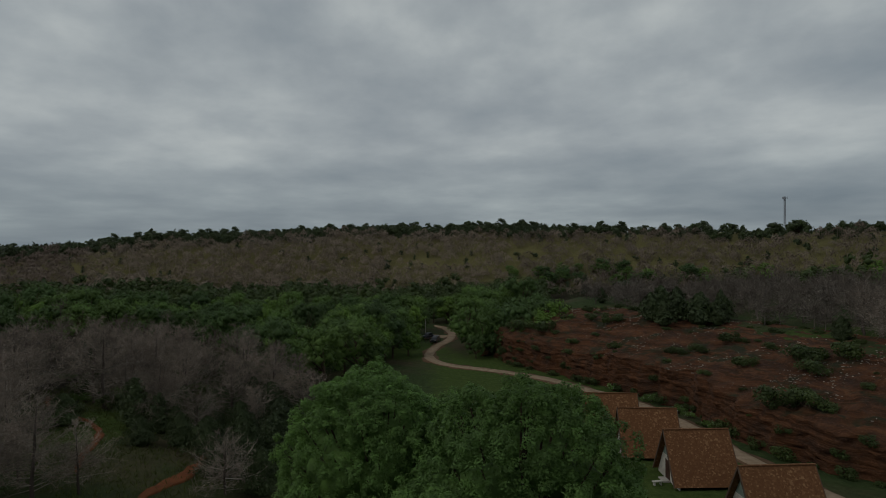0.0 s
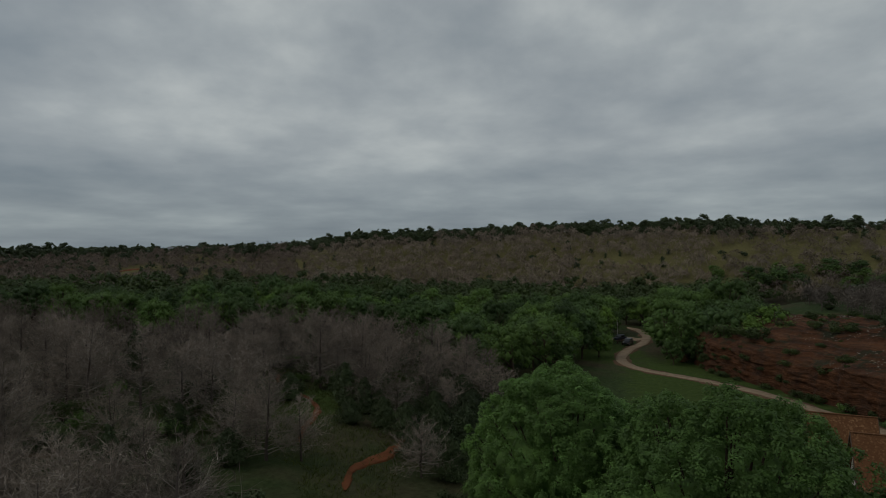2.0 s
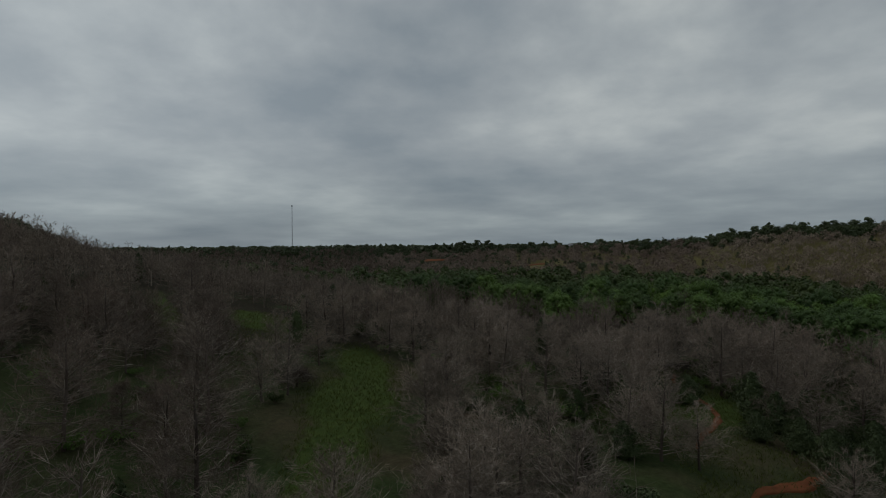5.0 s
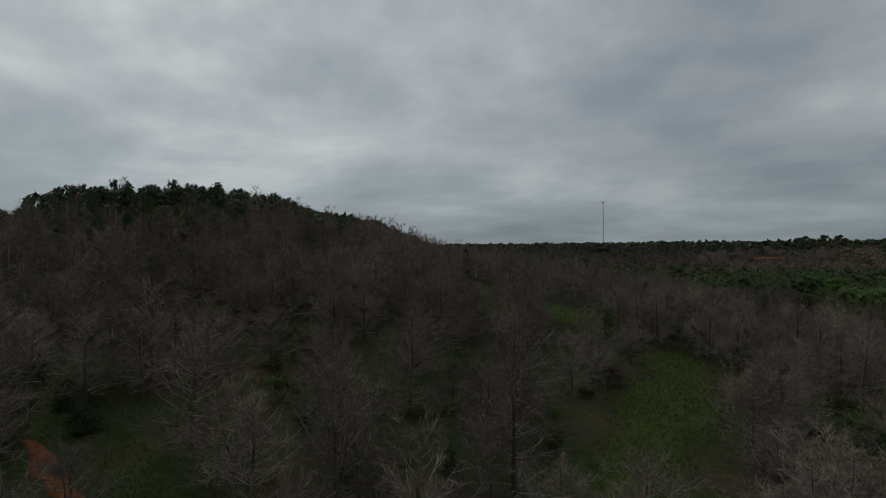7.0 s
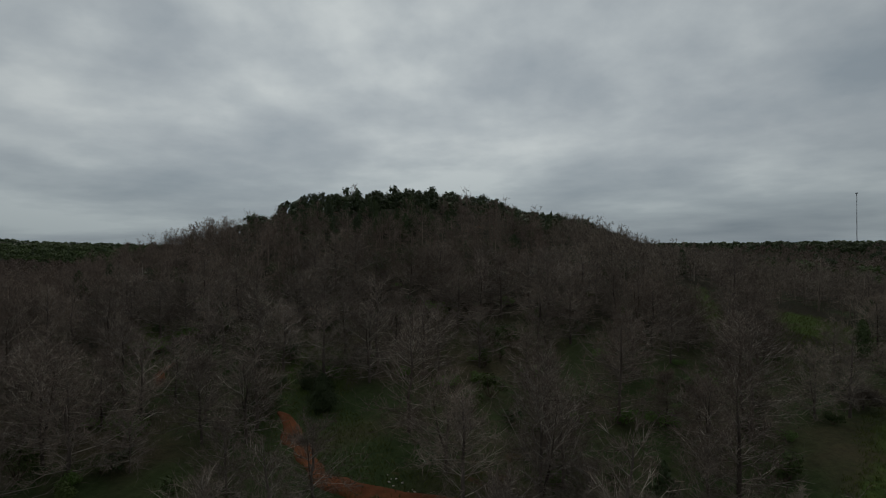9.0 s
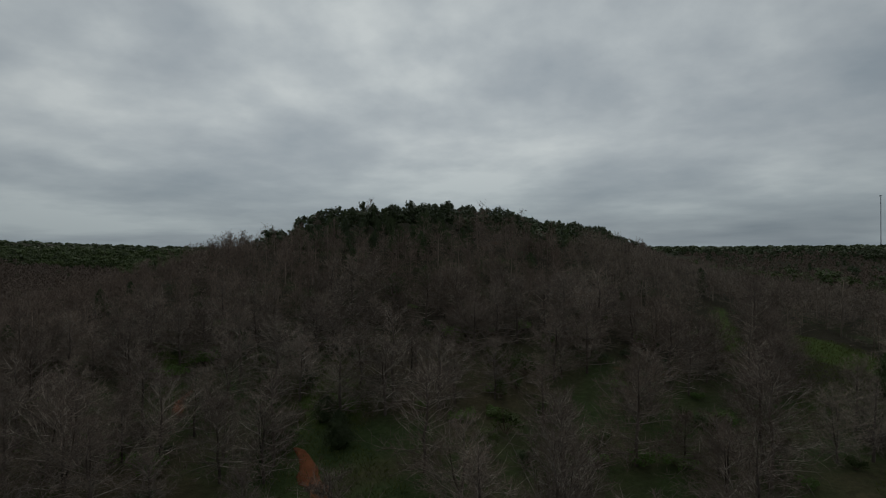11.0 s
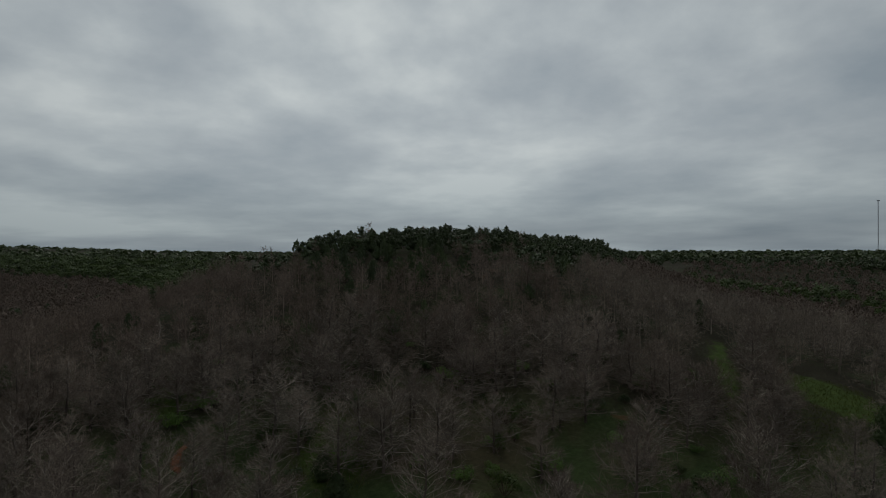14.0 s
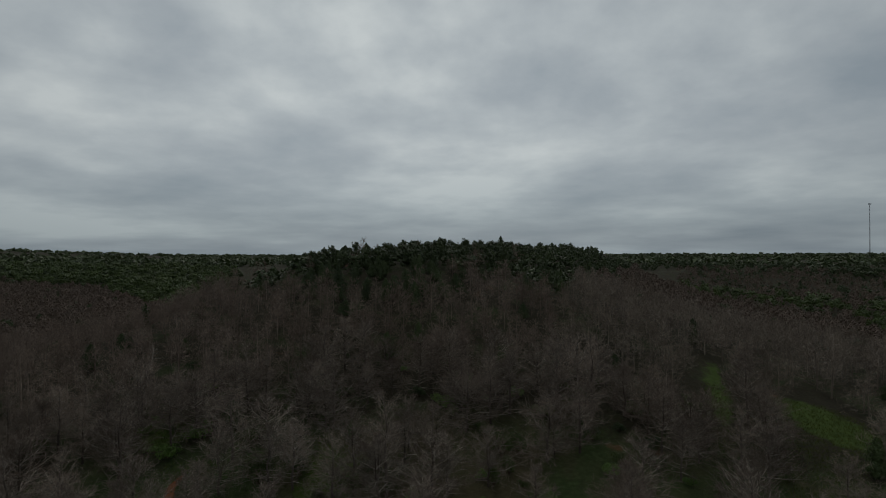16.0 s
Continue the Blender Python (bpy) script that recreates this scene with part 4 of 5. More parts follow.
on_table = az[mid_dead] < 13
table_dead, mid_dead = mid_dead[on_table], mid_dead[~on_table]
stand("plateau_bare_woods", spots_of(table_dead), wood_shapes(((6.6, 3.2), (7.4, 3.0), (5.4, 3.2), (6.0, 2.8)), 16, 4, 4, 0.05, 0.08, 0.1, 300, 0.14), PLATEAU_TWIGS, rng, "dense bare grey-brown wood on the plateau", "woods", 0.7, 1.15)
split, far_split = (d[mid_dead] < 170) & (h[mid_dead] < 13), d[mid_dead] >= 270
shapes = wood_shapes(((9.4, 4.2), (10.6, 3.9), (8.2, 4.3), (9.8, 3.8), (7.4, 3.6)), 22, 5, 4, 0.05, 0.065, 0.075, 150, 0.09)
flank = az[mid_dead] < 95
stand("bare_woods", spots_of(mid_dead[split & flank]), shapes, TWIGS_GREY, rng, "dense wood of bare grey dead trees", "woods", 0.75, 1.1)
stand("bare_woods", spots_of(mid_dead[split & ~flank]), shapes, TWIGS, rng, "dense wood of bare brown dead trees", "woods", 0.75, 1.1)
shapes = wood_shapes(((8.4, 4.2), (9.2, 3.9), (7.2, 4.3), (8.6, 3.7), (8.0, 4.0)), 18, 4, 4, 0.06, 0.075, 0.085, 190, 0.115)
stand("bare_woods", spots_of(mid_dead[~split & ~far_split & flank]), shapes, TWIGS_GREY, rng, "dense wood of bare brown trees on the valley side", "woods", 0.75, 1.08)
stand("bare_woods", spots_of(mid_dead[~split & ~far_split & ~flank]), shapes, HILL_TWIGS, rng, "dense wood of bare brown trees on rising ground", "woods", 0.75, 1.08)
far_dead = np.concatenate([mid_dead[far_split], np.where(slope_dead)[0]])
face_on = az[far_dead] < 62
shapes = [far_bare_arrays(rng, t, w, 150, 1.25, 0.38) for t, w in ((6.2, 4.2), (7.2, 3.9), (5.2, 4.4), (6.0, 3.7))]
right = az[far_dead] < -7
back = az[far_dead] > 31
stand("far_bare_woods", spots_of(far_dead[face_on & ~right & ~back]), shapes, FAR_TWIGS, rng, "distant hillside wood of bare grey trees", "woods", 0.75, 1.1)
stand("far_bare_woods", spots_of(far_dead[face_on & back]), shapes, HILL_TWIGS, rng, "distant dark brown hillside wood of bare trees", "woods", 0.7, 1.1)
stand("far_bare_woods", spots_of(far_dead[face_on & right]), shapes, FAR_TWIGS, rng, "distant hillside wood of bare brown trees", "woods", 0.6, 1.05)
shapes = [far_bare_arrays(rng, t, w, 56, 1.7, 0.72) for t, w in ((6.6, 3.4), (7.4, 3.1), (5.6, 3.5))]
stand("far_bare_woods", spots_of(far_dead[~face_on]), shapes, FAR_DARK_TWIGS, rng, "far brown woods of bare trees past the hill", "woods", 0.6, 1.05)

# dark junipers
near_cedar, far_cedar = nearest(cedar, 110)
top = crown_line[far_cedar] & (az[far_cedar] > 99) & (az[far_cedar] < 120) & (h[far_cedar] > 36)
crest_cedar, far_cedar = far_cedar[top], far_cedar[~top]
shapes = [joined(cedar_arrays(rng, t, w, 190, 0.42)) for t, w in ((6.0, 3.0), (5.2, 3.2))]
shapes += [leafy_tree_arrays(rng, t, w, -0.8, 14, 13, 0.42, (0.24, 0.38), 0.9, coarse=True)[1] for t, w in ((5.6, 2.9), (6.2, 3.1), (5.0, 2.7))]
stand("crest_junipers", spots_of(crest_cedar), shapes, CEDAR, rng, "ragged dark junipers on the crest of the hill", "woods", 0.85, 1.3)
bases = []
for i in range(4):
    t, c = cedar_arrays(rng, (6.2, 5.0, 7.0, 4.0)[i], (2.3, 2.4, 2.4, 2.2)[i], 1150, 0.22)
    bases.append(make_tree("juniper", "dark green juniper with a ragged dense crown", "tree", "junipers", t, c, BARK, CEDAR))
spread(bases, spots_of(near_cedar).tolist(), rng, 0.7, 1.1)
shapes = [joined(cedar_arrays(rng, t, w, 34, 0.85)) for t, w in ((6.0, 2.7), (4.6, 2.6))]
shapes += [leafy_tree_arrays(rng, t, w, 0.0, 6, 7, 0.8, (0.32, 0.5), coarse=True)[1] for t, w in ((5.6, 3.2), (6.6, 3.6), (4.2, 2.8), (5.2, 4.0))]
stand("far_junipers", np.concatenate([spots_of(far_cedar), spots_of(np.where(slope_cedar & ~top_row)[0])]), shapes, CEDAR, rng, "distant dark green junipers along the ridges", "woods", 0.5, 1.15)
shapes = [leafy_tree_arrays(rng, t, w, -1.0, 14, 13, 0.6, coarse=True)[1] for t, w in ((5.4, 3.8), (6.4, 4.2), (4.6, 3.4))] + [joined(cedar_arrays(rng, t, w, 130, 0.6)) for t, w in ((4.4, 2.7),)]
row_az = np.concatenate([rng.uniform(-9, 34, 460), rng.uniform(-44, -9, 120)])
row_d = np.interp(row_az, RIM_AT, RIM_CREST) * (1 - 0.075 * rng.uniform(0, 1, len(row_az)) ** 1.2)
row = np.column_stack([-row_d * np.sin(np.radians(row_az)), row_d * np.cos(np.radians(row_az))])
back_az = rng.uniform(34, 96, 620)
back_az = back_az[np.sin(back_az * 1.1) + 0.8 * np.sin(back_az * 2.7 + 1) + 0.5 * np.sin(back_az * 6.1) > -0.2]
back_d = np.interp(back_az, RIM_AT, RIM_CREST) * rng.uniform(0.9, 1.02, len(back_az))
stand("rim_woods", np.column_stack([-back_d * np.sin(np.radians(back_az)), back_d * np.cos(np.radians(back_az))]), shapes, FAR_WOOD, rng, "clumps of dark rounded trees along the far rim", "woods", 0.9, 1.9)
stand("rim_woods", np.concatenate([row, spots_of(np.where(slope_cedar & top_row)[0])]), shapes, FAR_WOOD, rng, "row of dark rounded trees along the rim", "woods", 0.5, 1.3)

# creek woods
near_green, far_green = nearest(green, 230)
bases = []
for i in range(5):
    t, c = leafy_tree_arrays(rng, (11, 13, 9.5, 12, 10)[i], (5.2, 5.8, 5.0, 5.4, 5.4)[i], (0.4, 0.5, 0.3, 0.4, 0.3)[i], 40, 62, 0.21, (0.19, 0.34), 0.95, coarse=True)
    bases.append(make_tree("creek_tree", "leafy green broad-leaved tree in the canyon woods", "tree", "creek woods", t, c, BARK, (VALLEY, DEEP, LIME, VALLEY, DEEP)[i]))
tallness = np.where(az[near_green] < 3, 1.12, 0.97) * rng.uniform(0.78, 1.18, len(near_green))
spread(bases, np.column_stack([spots_of(near_green), tallness]).tolist(), rng)
for k in range(64):
    if k < 34:
        base, az_k, far = bases[2], -26 - 14 * rng.uniform(), rng.uniform(298, 328)
    else:
        base, az_k, far = bases[k % 3], -6 - 19 * rng.uniform(), rng.uniform(312, 334)
    size = rng.uniform(0.7, 1.0)
    tx, ty = -far * math.sin(radians(az_k)), far * math.cos(radians(az_k))
    copy_thing(base, Matrix.Identity(4)).matrix_basis = Matrix.LocRotScale((tx, ty, float(height(tx, ty)) - 0.3), Euler((0, 0, rng.uniform(0, 6.28))), (size * 1.1, size * 1.1, size * 0.8))
for k, (tx, ty, size) in enumerate([(7.6, 139, 0.5), (10.5, 142, 0.6), (6.6, 150, 0.55), (9.5, 155, 0.7), (13, 151, 0.8), (13.5, 141, 0.55), (11, 162, 0.8), (8.5, 168, 0.75), (16, 147, 0.8), (13, 171, 0.95), (18, 158, 0.95), (-9.5, 152, 0.5), (-12.5, 157, 0.6), (-10.5, 163, 0.5), (-7.5, 183, 0.7), (-3.5, 206, 0.8)]):
    copy_thing(bases[(1, 4, 1)[k % 3]], Matrix.Identity(4)).matrix_basis = Matrix.LocRotScale((tx, ty, float(height(tx, ty)) - 1.1 * size), Euler((0, 0, rng.uniform(0, 6.28))), (size, size, size * 1.05))
shapes = [leafy_tree_arrays(rng, t, w, 0.4, 10, 12, 0.62, (0.27, 0.44), coarse=True)[1] for t, w in ((10, 5.0), (8, 4.6), (11, 5.4), (6.5, 4.4))]
near_belt = d[far_green] < 390
stand("far_creek_woods", spots_of(far_green[near_belt]), shapes, FAR_CREEK, rng, "distant belt of green leafy creek woods", "woods", 0.75, 1.25)
shapes = [leafy_tree_arrays(rng, t, w, 0.2, 7, 8, 0.85, (0.3, 0.5), coarse=True)[1] for t, w in ((9, 4.8), (7, 4.4), (11, 5.2), (6, 4.6))]
stand("far_creek_woods", spots_of(far_green[~near_belt]) + rng.uniform(-2.5, 2.5, (int((~near_belt).sum()), 2)), shapes, FAR_CREEK, rng, "farthest green woods in the valley past the hill", "woods", 0.6, 1.4)

# the great trees below the eye
def oak_arrays(rng, tall, wide, bole, limbs, sprays, leaf_count, size):
    """A great oak: domes of foliage on limbs, each dome set with leaf rosettes."""
    mid, half = np.array([0, 0, (tall + bole) / 2]), np.array([wide, wide, (tall - bole) / 2])
    dome = ball(rng, limbs)
    dome[:, 2] = np.where(dome[:, 2] < -0.25, -dome[:, 2], dome[:, 2])
    swell = rng.uniform(0.13, 0.25, limbs)
    n = ball(rng, sprays)
    n[:, 2] = np.where(n[:, 2] < -0.65, -n[:, 2], n[:, 2])
    gap = np.linalg.norm(n[:, None] - dome[None], axis=2)
    lobe = (swell[None] * np.exp(-(gap / 0.21) ** 2)).max(1)
    inner = rng.uniform(0, 1, sprays) < 0.2
    c = mid + n * half * ((0.8 + lobe) * np.where(inner, 0.86, rng.uniform(0.95, 1.03, sprays)))[:, None]
    dc = mid + dome * half * 0.85
    r = rng.uniform(0.34, 0.6, len(c))
    j = np.repeat(np.arange(len(c)), leaf_count)
    m = ball(rng, len(j)) + n[j] * 0.55
    m /= np.linalg.norm(m, axis=1, keepdims=True)
    at = c[j] + m * (r[j] * rng.uniform(0.5, 1.05, len(j)))[:, None]
    face = m + np.array([0, 0, 0.55]) + rng.normal(0, 0.35, m.shape)
    core = hearts(rng, mid + ball(rng, 40) * half * 0.5, np.full(40, wide * 0.3), 0.95, False)
    crown = joined([leaflets(at, face, size * rng.uniform(0.65, 1.35, len(j)), rng), core])
    tr = wide * 0.05 + 0.08
    stem = np.array([[0, 0, -0.4], [0.1, 0.05, tall * 0.25], [0.0, 0.2, mid[2]]])
    bits = [rods(stem[:-1], stem[1:], np.array([tr, tr * 0.8]), np.array([tr * 0.8, tr * 0.5]), 8), rods(np.repeat(stem[1:2], limbs, 0), dc, np.full(limbs, tr * 0.4), np.full(limbs, tr * 0.1), 5)]
    return joined(bits), crown


for az_t, dist, tall, wide, limbs, sprays in ((6.4, 44.0, 17.2, 8.1, 54, 1500), (-7.0, 37.0, 17.6, 8.4, 56, 1500), (-1.0, 30.0, 13.8, 6.6, 40, 850)):
    t, c = oak_arrays(rng, tall, wide, 0.8, limbs, sprays, 96, 0.097)
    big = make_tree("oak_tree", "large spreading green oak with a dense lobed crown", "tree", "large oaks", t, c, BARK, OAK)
    bx, by = -dist * math.sin(radians(az_t)), dist * math.cos(radians(az_t))
    big.matrix_basis = pose(bx, by, float(height(bx, by)))

# leafy undergrowth among the bare trees
def shrub_arrays(rng, tall, wide, lobes, per_lobe, size):
    """A bush of several leafy mounds on short stems."""
    spin = rng.uniform(0, 6.28, lobes)
    r = wide * np.sqrt(rng.uniform(0, 0.7, lobes))
    c = np.stack([r * np.cos(spin), r * np.sin(spin), tall * rng.uniform(0.35, 0.7, lobes)], -1)
    k = np.repeat(np.arange(lobes), per_lobe)
    n = ball(rng, len(k))
    at = c[k] + n * (rng.uniform(0.28, 0.5, lobes)[k] * wide * rng.uniform(0.7, 1.1, len(k)))[:, None] * np.array([1, 1, 0.8])
    at[:, 2] = np.abs(at[:, 2])
    crown = leaflets(at, n + rng.normal(0, 0.5, n.shape) + np.array([0, 0, 0.4]), size * rng.uniform(0.6, 1.3, len(k)), rng)
    stems = rods(np.repeat([[0, 0, -0.2]], lobes, 0), c, np.full(lobes, 0.04), np.full(lobes, 0.015), 4)
    return stems, crown


bases = []
for i in range(4):
    t, c = shrub_arrays(rng, (2.2, 1.6, 2.8, 1.9)[i], (1.5, 1.7, 1.6, 1.3)[i], 9, 90, 0.14)
    bases.append(make_tree("shrub", "low leafy green shrub among dead trees", "shrub", "undergrowth shrubs", t, c, BARK, (SHRUB, VALLEY, SHRUB, CEDAR)[i], "foliage"))
i = rng.permutation(np.where((az > 16) & (d < 130) & ~open_ground & (trail > 4.5) & (wave(x, y, 26, 61) > -0.25))[0])
spread(bases, (spots_of(i) + rng.uniform(-2.2, 2.2, (len(i), 2))).tolist()[:300], rng, 0.6, 1.5)

# single junipers beside the red trail
bases = []
for i in range(2):
    t, c = cedar_arrays(rng, (3.6, 4.4)[i], (2.6, 2.4)[i], 4200, 0.12)
    bases.append(make_tree("trail_juniper", "round dark green juniper beside the red trail", "tree", "trail junipers", t, c, BARK, CEDAR))
spread(bases, [(-50.6, 78, 1.15), (-44.8, 84.5, 1.1), (-37.2, 72, 0.9), (-33.2, 74, 1.0), (-36, 79, 1.0), (-31, 79, 0.9), (-28.5, 82, 1.1), (-52.5, 73.5, 0.9), (-33.4, 88, 1.3), (-24.5, 71, 1.2), (-25.5, 76, 1.1), (-56.5, 70, 0.9), (-54.5, 59, 1.0), (-41.5, 52.5, 1.0), (-72, 124, 1.4), (-78, 130, 1.4), (-46.5, 119, 1.3), (-66, -33, 1.0), (-63.5, -40, 1.05), (-72, -38, 0.9), (-19.5, 62, 1.1), (-22.5, 67, 1.3), (-25.6, 66, 1.0), (-20.5, 71, 1.4), (-26.5, 90, 1.4), (-30.5, 94, 1.3), (-23, 82, 1.5), (-19, 78, 1.2), (-29, 72, 1.2), (-34, 101, 1.4), (-24.5, 97, 1.5), (-59.5, 66.5, 1.1), (-62, 73, 1.2)], rng)

# bushes and junipers on the cliff
bases = []
for i in range(3):
    t, c = (cedar_arrays(rng, 4.6, 2.3, 1600, 0.24), shrub_arrays(rng, 1.9, 1.8, 10, 70, 0.2), shrub_arrays(rng, 1.3, 1.5, 8, 50, 0.19))[i]
    bases.append(make_tree(("cliff_juniper", "cliff_shrub", "cliff_shrub")[i], ("dark juniper rooted on the red rock ledge", "grey-green shrub rooted on red sandstone ledges", "low shrub clinging to red sandstone ledges")[i], "shrub", "cliff bushes", t, c, BARK, (CEDAR, SHRUB, SHRUB)[i]))
made = [False] * 3
ledges = [(47.8, 129.2, 0, 1.6), (52.5, 121.4, 0, 1.4), (56, 120.1, 0, 1.2), (45.7, 122, 0, 1.1), (50, 126, 0, 1.5), (44.6, 126.5, 0, 1.3), (54.5, 124.5, 0, 1.3), (58.5, 122.5, 0, 1.1), (36.2, 127.7, 1, 1.2), (54.4, 89.2, 1, 1.5), (56.5, 90.5, 1, 1.2), (60.3, 87.8, 1, 1.4),
          (32.5, 130, 1, 0.8), (51.5, 106.2, 1, 1.1), (52.8, 84, 1, 1.2), (66.6, 98.3, 0, 0.9), (46.8, 91, 1, 1.0), (44.5, 102.8, 1, 0.9), (43.4, 76, 1, 1.5), (45.5, 73.5, 1, 1.2), (22.5, 130.5, 1, 1.4), (17.5, 137, 1, 1.5), (20, 134, 2, 1.3)]
ledges += [(*CLIFF_V[rng.randint(len(CLIFF_V)), :2], rng.randint(1, 3), rng.uniform(0.25, 0.8)) for _ in range(130)]
for lx, ly, kind, size in ledges:
    m = Matrix.LocRotScale((lx, ly, cliff_top(lx, ly) - 0.15), Euler((0, 0, rng.uniform(0, 6.28))), (size, size, size))
    if made[kind]:
        copy_thing(bases[kind], Matrix.Identity(4)).matrix_basis = m
    else:
        bases[kind].matrix_basis = m
        made[kind] = True

# bushes along the foot of the rock wall
foot_line, foot_way = along(CLIFF_LINE, 3.0)
for k in range(4, len(foot_line) - 3):
    if rng.uniform() < 0.6:
        fx, fy = foot_line[k] - np.array([foot_way[k][1], -foot_way[k][0]]) * rng.uniform(0.3, 1.6)
        size = rng.uniform(0.45, 1.0)
        copy_thing(bases[rng.randint(1, 3)], Matrix.Identity(4)).matrix_basis = Matrix.LocRotScale((fx, fy, float(height(fx, fy)) - 0.1), Euler((0, 0, rng.uniform(0, 6.28))), (size, size, size * rng.uniform(0.8, 1.3)))

# flowering bushes below the rock wall
PETALS = plain("white_petals", (0.62, 0.6, 0.55), 0.7)
bloom = tagged(new("flowering_shrub"), "low green shrub dotted with white blossom below the cliff", "shrub", "flowering shrubs")
stems, crown = shrub_arrays(rng, 1.3, 1.2, 8, 70, 0.13)
part("stem", tri_mesh("stem", *stems, BARK), None, bloom)
part("foliage", tri_mesh("foliage", *crown, VALLEY), None, bloom)
face = ball(rng, 34)
face[:, 2] = np.abs(face[:, 2])
part("blossom", tri_mesh("blossom", *leaflets(face * np.array([1.15, 1.15, 0.75]) + np.array([0, 0, 0.6]), face + np.array([0, 0, 0.5]), np.full(34, 0.06), rng), PETALS), None, bloom)
for k, (bx, by, size) in enumerate(((36.6, 92.0, 1.0), (37.2, 89.4, 0.8), (34.6, 98.5, 1.1), (38.3, 84.5, 0.9), (30.5, 107.0, 1.0))):
    m = Matrix.LocRotScale((bx, by, float(height(bx, by)) - 0.1), Euler((0, 0, k * 1.7)), (size, size, size))
    if k:
        copy_thing(bloom, Matrix.Identity(4)).matrix_basis = m
    else:
        bloom.matrix_basis = m

# round trees along the right-hand rim, seen against the sky
bases = []
for i in range(3):
    t, c = leafy_tree_arrays(rng, (6.8, 6.0, 7.4)[i], (5.0, 4.2, 4.4)[i], (0.0, 0.0, 0.3)[i], 26, 46, 0.42)
    bases.append(make_tree("rim_tree", "round dark tree standing alone on the canyon rim", "tree", "rim trees", t, c, BARK, FAR_WOOD))
rim = []
for az_r, size in ((-9.9, 0.75), (-13.4, 1.1), (-15.0, 0.7), (-16.8, 1.05), (-18.0, 0.8), (-20.6, 0.7), (-22.9, 0.75), (-26.0, 0.7), (-29.4, 1.25), (-31.2, 1.5), (-33.5, 0.8), (-34.8, 0.85), (-36.0, 0.8)):
    dist = float(np.interp(az_r, RIM_AT, RIM_CREST)) * 0.99
    rim.append((-dist * math.sin(radians(az_r)), dist * math.cos(radians(az_r)), size))
spread(bases, rim, rng, sink=1.3)

# rust-red dead junipers below the cliff's end
bases = []
t, c = cedar_arrays(rng, 4.6, 2.2, 900, 0.26)
bases.append(make_tree("rusty_juniper", "dead juniper with rust-brown foliage by the cliff", "tree", "rusty junipers", t, c, BARK, RUST))
spread(bases, [(13.5, 146.5, 1.0), (9.5, 142.5, 0.7), (17.5, 138, 0.85)], rng)

# a bleached snag on the hill's flank
arrays = bare_tree_arrays(rng, 7.5, 1.8, 9, 3, 1, 0.07, 0.05, 0.05)
snag = make_bare_tree("snag", "tall bleached white dead snag among darker trees", "", arrays, (PALE_SNAG, PALE_SNAG, PALE_SNAG))
snag.matrix_basis = pose(-111.4, -100.5, float(height(-111.4, -100.5)))


# a heap of fallen brush at the meadow's edge
heap_crown = puff_arrays(rng, 3.0, 2.9, 1500, 1.3, 0.06)
heap_stems = bare_tree_arrays(rng, 5.5, 1.8, 7, 3, 1, 0.07, 0.05, 0.05)
brush = make_tree("brush_heap", "tangled dark heap of dead brush beside the meadow", "brush", "", joined([*heap_stems]), heap_crown, DEAD_TRUNK, DEAD_TRUNK, "tangle")
brush.matrix_basis = pose(-82.5, 31.0, float(height(-82.5, 31.0)))


# loose stones
def rock_mesh(name, rng, mat):
    bm = bmesh.new()
    bmesh.ops.create_icosphere(bm, subdivisions=1, radius=1)
    for v in bm.verts:
        v.co *= rng.uniform(0.75, 1.15)
        v.co.z *= 0.55
    me = bpy.data.meshes.new(name)
    bm.to_mesh(me)
    bm.free()
    me.materials.append(mat)
    return me


stones = [rock_mesh("stone", rng, STONE) for _ in range(3)]
for k in range(16):
    f = rng.uniform(0, 1)
    sx, sy = -53.6 + 3.0 * f + rng.normal(0, 0.25), -20.2 + 5.0 * f + rng.normal(0, 0.3)
    ob = tagged(part("stone", stones[k % 3], None), "pale loose stone lying on the trail bank", "stone", "pale stones")
    size = rng.uniform(0.09, 0.2)
    ob.matrix_basis = Matrix.LocRotScale((sx, sy, float(height(sx, sy)) + size * 0.3), Euler((0, 0, rng.uniform(0, 6))), (size, size * 0.8, size))
# pale flakes strewn over the upper ledges
pick = CLIFF_V[rng.randint(len(CLIFF_V), size=7000)]
pick = pick[(pick[:, 2] > 5.5) & (pick[:, 0] > 30) & (wave(pick[:, 0], pick[:, 1], 16, 31) > 0.1)][:2600]
a = pick + rng.normal(0, 0.15, pick.shape) * np.array([1, 1, 0])
b = a + np.column_stack([rng.normal(0, 0.16, len(a)), rng.normal(0, 0.16, len(a)), rng.uniform(0.02, 0.1, len(a))])
tagged(part("stone_flakes", tri_mesh("stone_flakes", *rods(a + [0, 0, 0.03], b, rng.uniform(0.03, 0.09, len(a)), rng.uniform(0.02, 0.06, len(a)), 5), STONE), None), "pale broken stone flakes strewn over red ledges", "stones", kind="stuff")

